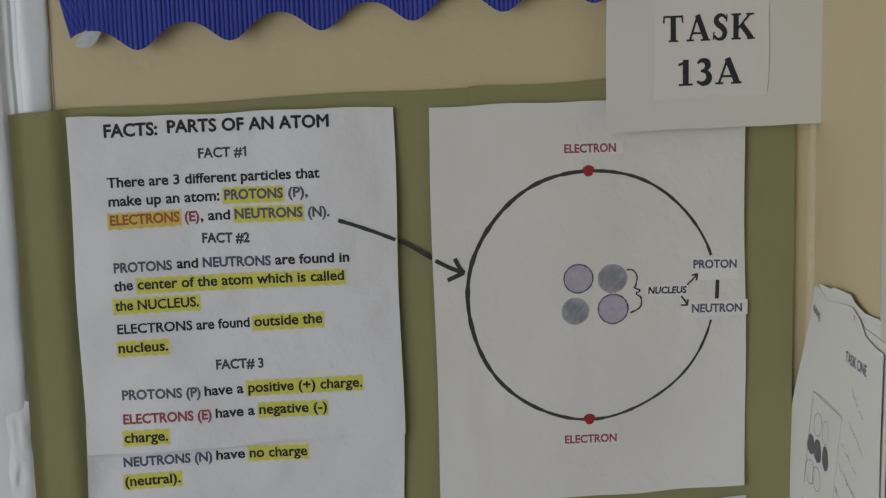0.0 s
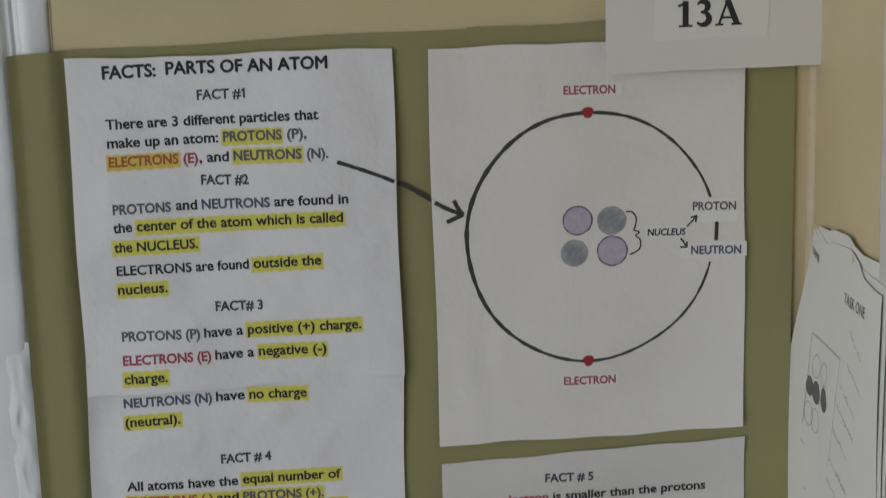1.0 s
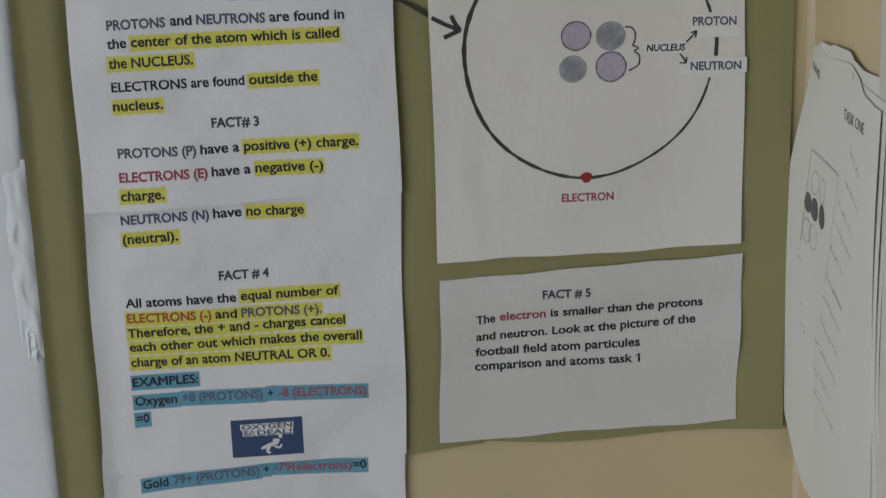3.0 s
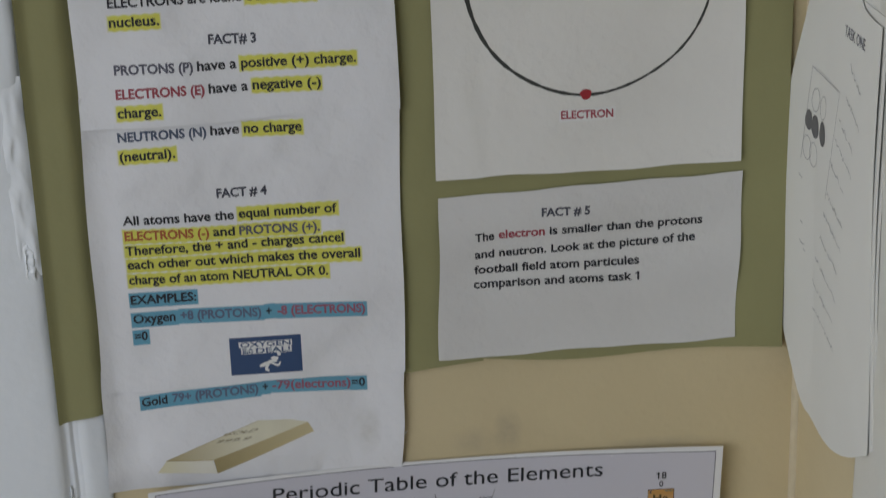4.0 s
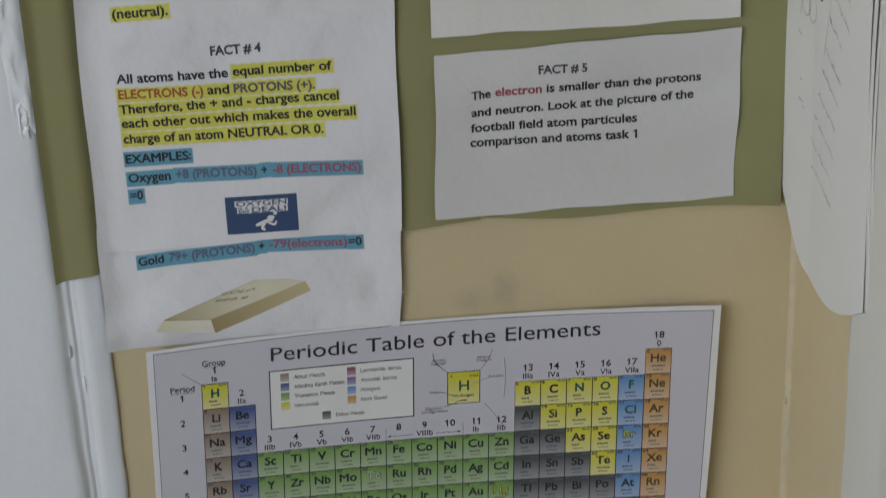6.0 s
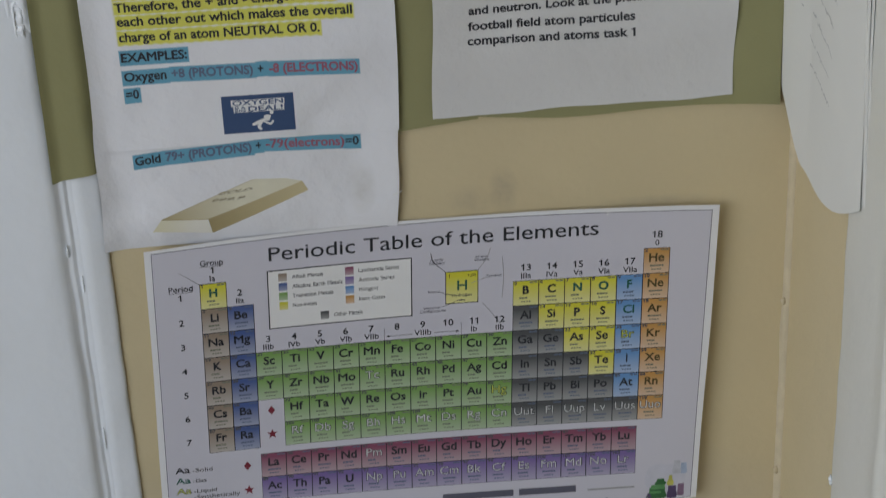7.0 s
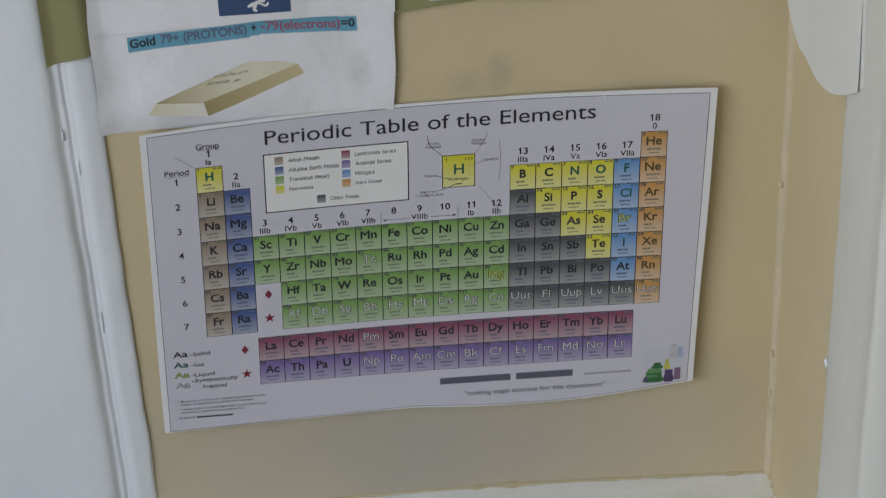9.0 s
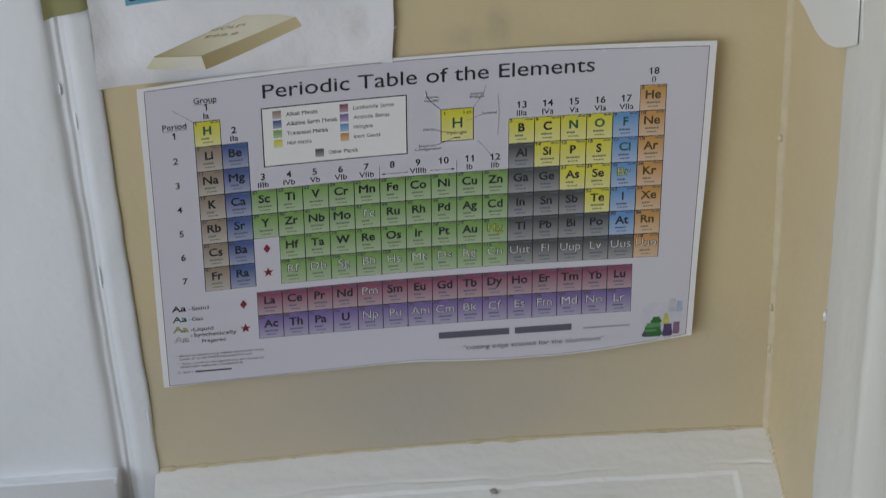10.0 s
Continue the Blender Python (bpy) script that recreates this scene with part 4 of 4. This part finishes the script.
def cell(symbol, family, a, b):
    sq = part("element_square", *rect(a + 0.00035, b + 0.00035, a + CW - 0.00035, b + RH - 0.00035, p2), FAMILIES[family], chart)
    synthetic = symbol in "Tc Rf Db Sg Bh Hs Mt Ds Rg Cn Uut Fl Uup Lv Uus Uuo Pm Np Pu Am Cm Bk Cf Es Fm Md No Lr".split()
    ink = LIME if symbol in ("Br", "Hg") else PALE if synthetic else TEAL if family == "n" and symbol in "HNO" or symbol in ("F", "Cl") else BROWN if family == "i" else INKS["ink"]
    pts, _ = glyphs(symbol, 0.0)
    w = min(0.0160, 1.06 * (max(p[0] for p in pts) - min(p[0] for p in pts)) * 0.0068 / CAP)
    x0 = a + CW / 2 - w / 2
    part("symbol", *lettering(symbol, lambda u, v: p4(x0 + u, b + 0.0118 - v), w, 0.0070, -0.004 if ink in (PALE, LIME) else 0.034 if len(symbol) == 1 else 0.024), ink, sq)
    if ink in (PALE, LIME):
        part("symbol_outline", *lettering(symbol, lambda u, v: p3(x0 - 0.0005 + u, b + 0.0118 - v), w + 0.0010, 0.0070, 0.034), INKS["ink"], sq)
    n = sum(map(ord, symbol))
    part("atomic_number", *lettering(str(ORDER.index(symbol) + 1), lambda u, v: p3(a + 0.0009 + u, b + 0.0031 - v), 0, 0.0030, 0.04), TINY, sq)
    dashes, x1 = [rect(a + CW - 0.0070, b + 0.0010, a + CW - 0.0042, b + 0.0023, p3), rect(a + CW - 0.0037, b + 0.0010, a + CW - 0.0010, b + 0.0023, p3)], a + 0.0050
    for d in range(3 + n % 3):
        dashes.append(rect(x1, b + 0.0148, x1 + 0.0014 + 0.0004 * ((n + d) % 3), b + 0.0163, p3))
        x1 += 0.0017 + 0.0004 * ((n + d) % 3)
    dashes += [rect(a + 0.0062 + 0.0020 * d, b + 0.0184, a + 0.0077 + 0.0020 * d, b + 0.0194, p3) for d in range(4)]
    part("fine_print", *join(*dashes), SMALL if family in "tnai" else INKS["dim"], sq)


part("table_grid", *join(rect(A0 - 0.0002, B0 - 0.0002, A0 + CW + 0.0002, B0 + 7 * RH, p1), rect(A0 + CW, B0 + RH, A0 + 2 * CW + 0.0002, B0 + 7 * RH, p1), rect(A0 + 2 * CW, B0 + 3 * RH, A0 + 3 * CW, B0 + 5 * RH, p1),
     rect(A0 + 3 * CW, B0 + 3 * RH, A0 + 12 * CW, B0 + 7 * RH, p1), rect(A0 + 12 * CW, B0 + RH, A0 + 17 * CW, B0 + 7 * RH, p1), rect(A0 + 17 * CW, B0, A0 + 18 * CW + 0.0002, B0 + 7 * RH, p1),
     rect(A0 + 2 * CW, LB, A0 + 17 * CW, LB + 2 * RH, p1)), INKS["ink"], chart, "thin black grid lines")
TABLE = ["H He", "Li Be B C N O F Ne", "Na Mg Al Si P S Cl Ar", "K Ca Sc Ti V Cr Mn Fe Co Ni Cu Zn Ga Ge As Se Br Kr", "Rb Sr Y Zr Nb Mo Tc Ru Rh Pd Ag Cd In Sn Sb Te I Xe",
         "Cs Ba Hf Ta W Re Os Ir Pt Au Hg Tl Pb Bi Po At Rn", "Fr Ra Rf Db Sg Bh Hs Mt Ds Rg Cn Uut Fl Uup Lv Uus Uuo"]
for row, line in enumerate(TABLE):
    names = line.split()
    columns = [0, 17] if row == 0 else [0, 1, *range(18 - len(names) + 2, 18)]
    for symbol, col in zip(names, columns):
        family = ("n" if symbol in "H B C N O Si P S As Se Te".split() else "a" if col == 0 else "e" if col == 1 else "i" if col == 17 else "h" if col == 16 and row < 6 else "t" if col < 12 else "o")
        cell(symbol, family, A0 + col * CW, B0 + row * RH)
for row, (family, line) in enumerate((("l", "La Ce Pr Nd Pm Sm Eu Gd Tb Dy Ho Er Tm Yb Lu"), ("c", "Ac Th Pa U Np Pu Am Cm Bk Cf Es Fm Md No Lr"))):
    for k, symbol in enumerate(line.split()):
        cell(symbol, family, A0 + (2 + k) * CW, LB + row * RH)


def note(text, a, b, width, cap, ink=None, bold=0.006, centre=False, name="text", owner=None):
    pts, _ = glyphs(text, bold)
    if not width:
        width = (max(p[0] for p in pts) - min(p[0] for p in pts)) * cap / CAP
    a0 = a - width / 2 if centre else a
    return part(name, *lettering(text, lambda u, v: p3(a0 + u, b - v), width, cap, bold), ink or INKS["ink"], owner or chart)


note("Periodic Table of the Elements", 0.0925, 0.0182, 0.2490, 0.0118, bold=0.002, name="title")
for col, (number, roman) in enumerate(zip("1 2 3 4 5 6 7 8 9 10 11 12 13 14 15 16 17 18".split(), "Ia IIa IIIb IVb Vb VIb VIIb - VIIIb - Ib IIb IIIa IVa Va VIa VIIa 0".split())):
    first = 0 if col in (0, 17) else 1 if col in (1, 12, 13, 14, 15, 16) else 3
    b = B0 + first * RH
    note(number, A0 + (col + 0.5) * CW, b - 0.0092, 0, 0.0056, bold=0.014, centre=True, name="group_number")
    if roman != "-":
        note(roman, A0 + (col + 0.5) * CW, b - 0.0022, 0, 0.0048, centre=True, name="group_numeral")
for row in range(7):
    note(str(row + 1), 0.0245, B0 + (row + 0.58) * RH, 0, 0.0056, bold=0.014, centre=True, name="period_number")
note("Group", 0.0410, 0.0165, 0.0172, 0.0050)
note("Period", 0.0165, 0.0372, 0.0180, 0.0050)
for piece in (rect(0.0410, 0.0172, 0.0582, 0.0175, p3), rect(0.0165, 0.0381, 0.0345, 0.0384, p3), stroke([Vector((0.0250, 0.0205)), Vector((0.0325, 0.0265)), Vector((0.0398, 0.0325))], 0.0003, p3),
              stroke([Vector((A0 + 7 * CW, B0 + 3 * RH)), Vector((A0 + 7 * CW, B0 + 2.5 * RH))], 0.0003, p3), stroke([Vector((A0 + 10 * CW, B0 + 3 * RH)), Vector((A0 + 10 * CW, B0 + 2.5 * RH))], 0.0003, p3),
              rect(A0 + 7.12 * CW, B0 + 2.83 * RH, A0 + 8.1 * CW, B0 + 2.848 * RH, p3), rect(A0 + 8.95 * CW, B0 + 2.83 * RH, A0 + 9.88 * CW, B0 + 2.848 * RH, p3),
              flat_shape([(A0 + 7.06 * CW, B0 + 2.84 * RH), (A0 + 7.2 * CW, B0 + 2.89 * RH), (A0 + 7.2 * CW, B0 + 2.79 * RH)], p3), flat_shape([(A0 + 9.94 * CW, B0 + 2.84 * RH), (A0 + 9.8 * CW, B0 + 2.79 * RH), (A0 + 9.8 * CW, B0 + 2.89 * RH)], p3)):
    part("rule_line", *piece, TINY, chart)
# legend
LA0, LB0, LA1, LB1 = 0.0905, 0.0268, 0.2003, 0.0800
legend = part("legend_box", *rect(LA0, LB0, LA1, LB1, p1), INKS["ink"], chart, "white legend box with a black frame")
part("ground", *rect(LA0 + 0.0009, LB0 + 0.0009, LA1 - 0.0009, LB1 - 0.0009, p2), LABEL, legend)
for k, (text, family) in enumerate((("Alkali Metals", "a"), ("Alkaline Earth Metals", "e"), ("Transition Metals", "t"), ("Non-metals", "n"), ("Lanthanide Series", "l"), ("Actinide Series", "c"), ("Halogens", "h"), ("Inert Gases", "i"), ("Other Metals", "o"))):
    a, b = (LA0 + 0.0085, LB0 + 0.0033 + 0.0086 * k) if k < 4 else (LA0 + 0.0590, LB0 + 0.0033 + 0.0086 * (k - 4)) if k < 8 else (LA0 + 0.0395, LB0 + 0.0412)
    part("swatch", *rect(a, b, a + 0.0065, b + 0.0072, p3), FAMILIES[family], legend)
    note(text, a + 0.0102, b + 0.0056, min(0.0385, 0.00182 * len(text)), 0.0034, TINY, 0.004, owner=legend)
# the explained hydrogen square
KA, KB = 0.2262, 0.0430
key = part("key_square", *rect(KA - 0.0006, KB - 0.0006, KA + 0.0246, KB + 0.0286, p1), INKS["ink"], chart)
part("ground", *rect(KA, KB, KA + 0.0240, KB + 0.0280, p2), FAMILIES["n"], key)
part("symbol", *lettering("H", lambda u, v: p3(KA + 0.0085 + u, KB + 0.0165 - v), 0.0075, 0.0088, 0.012), TEAL, key)
note("1", KA + 0.0018, KB + 0.0048, 0, 0.0030, name="atomic_number", owner=key)
note("1.01", KA + 0.0165, KB + 0.0048, 0.0060, 0.0024, name="atomic_weight", owner=key)
note("Hydrogen", KA + 0.0045, KB + 0.0222, 0.0150, 0.0026, TINY, name="element_name", owner=key)
part("fine_print", *rect(KA + 0.0095, KB + 0.025, KA + 0.0145, KB + 0.0260, p3), TINY, key)
for text, a, b, w in (("Atomic", 0.2140, 0.0262, 0.0105), ("Number", 0.2135, 0.0292, 0.0120), ("Atomic", 0.2480, 0.0258, 0.0105), ("Weight", 0.2475, 0.0287, 0.0115), ("Symbol", 0.2570, 0.0437, 0.0112), ("Name", 0.2125, 0.0548, 0.0090), ("Electron", 0.2090, 0.0692, 0.0125), ("Configuration", 0.2060, 0.0722, 0.0200)):
    note(text, a, b + 0.0058, w, 0.0023, INKS["grey"], 0.0, name="key_note")
for line in ([(0.2145, 0.0200), (0.2170, 0.0285), (0.2265, 0.0385)], [(0.2600, 0.0190), (0.2570, 0.0280), (0.2500, 0.0385)], [(0.2570, 0.0445), (0.2520, 0.0470), (0.2455, 0.0490)], [(0.2220, 0.0555), (0.2260, 0.0575), (0.2310, 0.0590)],
             [(0.2230, 0.0690), (0.2290, 0.0670), (0.2360, 0.0640)], [(0.2540, 0.0680), (0.2600, 0.0760), (0.2690, 0.0900)], [(0.2690, 0.0280), (0.2700, 0.0450), (0.2690, 0.0640)]):
    part("pointer_line", *stroke(bend([(a, b + 0.0045) for a, b in line]), 0.0005, p3), FAINT if line[0][0] > 0.253 else TINY, chart)
# foot
for k, (text, ink) in enumerate((("Solid", INKS["ink"]), ("Gas", TEAL), ("Liquid", LIME), ("Synthetically", PALE))):
    b = 0.2075 + 0.0103 * k
    note("Aa", 0.0120, b, 0.0115, 0.0055, ink, 0.018 if k < 2 else -0.004)
    if k > 1:
        part("outline", *lettering("Aa", lambda u, v: p2(0.0116 + u, b - v), 0.0123, 0.0055, 0.034), INKS["grey"], chart)
    note("-" + text, 0.0255, b - (0.0045 if k == 3 else 0), 0.0026 * (len(text) + 1), 0.0036, TINY)
note("Prepared", 0.0340, 0.2405, 0.0185, 0.0036, TINY)
for a, b in ((A0 + 2.5 * CW, B0 + 5.45 * RH), (0.0685, 0.2065)):
    part("diamond_mark", *flat_shape([(a, b - 0.0042), (a - 0.0028, b), (a, b + 0.0042), (a + 0.0028, b)], p3), MAROON, chart)
for a, b in ((A0 + 2.5 * CW, B0 + 6.45 * RH), (0.0690, 0.2300)):
    part("star_mark", [p3(a, b)] + [p3(a + (0.0044 if k % 2 == 0 else 0.0018) * math.sin(k * math.pi / 5), b - (0.0048 if k % 2 == 0 else 0.0019) * math.cos(k * math.pi / 5)) for k in range(10)],
         [(0, 1 + k, 1 + (k + 1) % 10) for k in range(10)], MAROON, chart)
for text, a, b, w in (("* Based on Carbon-12. (###) represents most", 0.0125, 0.2532, 0.070), ("stable or most stable expected isotope", 0.0150, 0.2564, 0.058),
                      ("** Some electron configurations are based on", 0.0125, 0.2612, 0.070), ("theoretical expected arrangements", 0.0150, 0.2644, 0.050), ("© 2012", 0.0128, 0.2702, 0.0125)):
    note(text, a, b, w, 0.0021, TINY, -0.002, name="footnote")
part("fine_print", *rect(0.0268, 0.2684, 0.0560, 0.2700, p3), TINY, chart)
for a0, a1 in ((0.2225, 0.2790), (0.2835, 0.3290)):
    part("brand_bar", *rect(a0, 0.2500, a1, 0.2562, p3), INKS["grey"], chart, "dark grey bar of print")
part("brand_bar", *rect(0.3385, 0.2543, 0.3760, 0.2560, p3), FAINT, chart)
note('"cutting edge science for the classroom"', 0.2420, 0.2685, 0.1130, 0.0040, INKS["grey"], 0.003, name="motto")
# printed picture of glassware
HAZE = material("pale_blue_print", (0.60, 0.60, 0.68), 0.4, 0.12, 90)
picture = part("glassware_picture", *disc(0.4005, 0.2500, 0.0165, p1, 0.08, seed=3.0), HAZE, chart, "small printed picture of coloured glassware")
LEAF, MINT, PLUM, ROSE, GLASS, MILK, LEMON = [material(n, c, 0.4, 0.35, 150) for n, c in (
    ("print_dark_green", (0.05, 0.17, 0.06)), ("print_mid_green", (0.13, 0.33, 0.13)), ("print_dark_plum", (0.10, 0.07, 0.16)), ("print_dusky_rose", (0.24, 0.15, 0.24)),
    ("print_glass_blue", (0.40, 0.48, 0.64)), ("print_milky_glass", (0.60, 0.61, 0.68)), ("print_lemon", (0.56, 0.54, 0.12)))]
for a, b, w, h, neck, mat in ((0.4096, 0.2385, 0.0075, 0.0130, 0.7, MILK), (0.4151, 0.2400, 0.0055, 0.0105, 0.8, GLASS), (0.4049, 0.2512, 0.0055, 0.0100, 0.5, LEMON), (0.4135, 0.2611, 0.0055, 0.0120, 0.9, ROSE),
                              (0.4065, 0.2628, 0.0085, 0.0125, 0.75, PLUM), (0.3880, 0.2655, 0.0045, 0.0050, 0.6, PLUM), (0.3970, 0.2520, 0.0095, 0.0060, 0.6, LEAF), (0.3950, 0.2570, 0.0120, 0.0045, 0.9, MINT), (0.3945, 0.2632, 0.0158, 0.0110, 0.8, LEAF), (0.3930, 0.2622, 0.0100, 0.0022, 0.9, MINT)):
    lift = p4 if mat is MINT else p3
    part("flask_picture", [lift(a + w * x, b + h * y) for x, y in ((-0.5 * neck, -0.5), (-0.5 * neck, -0.15), (-0.47, 0.1), (-0.5, 0.3), (-0.40, 0.48), (0, 0.5), (0.40, 0.48), (0.5, 0.3), (0.47, 0.1), (0.5 * neck, -0.15), (0.5 * neck, -0.5))], [tuple(range(11))], mat, picture)


part("tape_tab", *rect(0.3475, -0.0012, 0.3483, 0.0016, on_poster(0.0004)), LABEL, chart, "tiny white tape end")


# ---- worksheets hanging on the side wall ----
SOOT = material("dark_grey_print", (0.15, 0.15, 0.155), 0.7, 0.15, 300)
GRAPHITE = material("pencil_writing", (0.47, 0.47, 0.47), 0.7, 0.2, 300)
GLUE = material("yellow_glue", (0.62, 0.52, 0.22), 0.5, 0.2, 200)



def bend_height(line, s):
    """The height of a sheet's upper edge, between a few points along it."""
    for (a, p), (b, q) in zip(line, line[1:]):
        if s <= b:
            return p + (q - p) * max(0.0, (s - a) / (b - a))
    return line[-1][1]


def worksheet(out, dy, dz, seed, marks, top, label):
    ob = thing("worksheet", (CORNER, -0.1, 1.31), label, "paper", "worksheets on the side wall")

    def at(s, t):
        """s from the far edge to the near one, t down; both in metres."""
        far = 1 - s / 0.216
        y = -0.185 + dy + (0.216 - s) * 0.85 - 0.025 * (1 - min(1.0, t / 0.1)) * far - 0.016 * (t / 0.28) ** 2 * (1 - far)
        lift = out + 0.0085 * max(0.0, 1 - s / 0.06) ** 1.3 * step(0.0, 0.11, t) + 0.0010 * math.sin(22 * t + seed + 9 * s)
        return Vector((CORNER - 0.002 - lift, y, 1.3135 + dz * (1 - far) - t + 0.006 * max(0.0, far - 0.85) / 0.15))

    def bottom(s):
        far = 1 - s / 0.216
        return 0.279 + 0.045 * math.sin(min(1.0, far / 0.62) * math.pi / 2) - 0.042 * max(0.0, (far - 0.78) / 0.22) ** 1.5

    def sheet(u, v):
        s = 0.216 * u
        head = bend_height(top, s)
        return at(s, head + (bottom(s) - head) * v)
    part("paper", *grid(sheet, 60, 40), WORN, ob, smooth=True, thick=0.0004, back=(1, 0, 0))
    if not marks:
        return
    ink = lambda s, t: at(s, t) + Vector((-0.0003, -0.0001, 0))
    part("heading", *lettering("NAME", lambda u, v: ink(0.005 + u, 0.0205 - v), 0.021, 0.0055, 0.0), INKS["grey"], ob)
    part("heading", *lettering("TASK ONE", lambda u, v: ink(0.1102 + u, 0.0285 - 0.06 * u - v), 0.063, 0.0075, 0.0), INKS["grey"], ob)
    part("drawn_frame", *join(*[stroke([Vector(a), Vector(b)], 0.0006, ink) for a, b in (((0.0335, 0.0696), (0.1124, 0.0675)), ((0.0335, 0.0696), (0.028, 0.140)), ((0.1124, 0.0675), (0.090, 0.150)))]), FAINT, ob)
    for s, t, r in ((0.0395, 0.1081, 0.0072), (0.0533, 0.1094, 0.0082), (0.0735, 0.1088, 0.0086)):
        part("filled_circle", *disc(s, t, r, ink, 0.04), SOOT, ob)
    for s, t in ((0.0501, 0.0905), (0.0704, 0.0909), (0.039, 0.1281), (0.0525, 0.1295)):
        part("open_circle", *stroke([Vector((s + 0.0085 * math.cos(k * 0.35), t + 0.0085 * math.sin(k * 0.35))) for k in range(19)], 0.0006, ink), FAINT, ob)
    rnd = random.Random(4)
    for k in range(11):
        t, s0, long = 0.044 + 0.0195 * k + rnd.uniform(-0.002, 0.002), 0.139 - 0.0088 * k + rnd.uniform(-0.004, 0.004), 0.028 + 0.0030 * k
        s1 = s0
        while s1 < s0 + long:
            reach = rnd.uniform(0.005, 0.018)
            line = [(s1 + reach * d / 6, t + 0.0085 * (s1 - s0 + reach * d / 6) / long + rnd.uniform(-0.0016, 0.0016)) for d in range(7)]
            part("handwriting_bar", *stroke(bend(line, 3), rnd.uniform(0.0006, 0.0013), ink, 0.4, 0.6), GRAPHITE, ob)
            s1 += reach + rnd.uniform(0.0005, 0.004)
    for s, t, long in ((0.0256, 0.1519, 0.007), (0.0319, 0.184, 0.004), (0.0304, 0.199, 0.010), (0.0381, 0.2031, 0.004)):
        part("handwriting_bar", *stroke(bend([(s, t), (s + long * 0.5, t + 0.001), (s + long, t + 0.0005)], 3), 0.0012, ink, 0.4, 0.5), GRAPHITE, ob)
    part("glue_mark", *disc(0.1290, -0.0055, 0.0022, ink, 0.25, seed=2.0), GLUE, ob, "yellowed dab of glue")


REAR = [(0.0, 0.000), (0.045, -0.0094), (0.095, -0.0110), (0.108, -0.0070), (0.160, -0.0015), (0.216, 0.0)]
FRONT = [(0.0, 0.0040), (0.019, 0.0045), (0.0726, -0.0047), (0.1192, -0.0105), (0.1438, -0.0068), (0.1631, 0.0005), (0.197, 0.0012), (0.216, 0.0)]
PLAIN = [(0.0, 0.002), (0.216, 0.0)]
worksheet(0.0008, -0.004, 0.019, 1.0, False, PLAIN, "white worksheet pinned behind others, curled corner")
worksheet(0.0018, -0.010, 0.013, 2.2, False, REAR, "white worksheet in a pinned stack, curled corner")
worksheet(0.0030, -0.006, 0.006, 3.0, False, PLAIN, "white worksheet in a pinned stack, edges showing")
worksheet(0.0042, 0.0, 0.0, 4.0, True, FRONT, "white printed worksheet with circles and pencil answers, curled bottom corner")
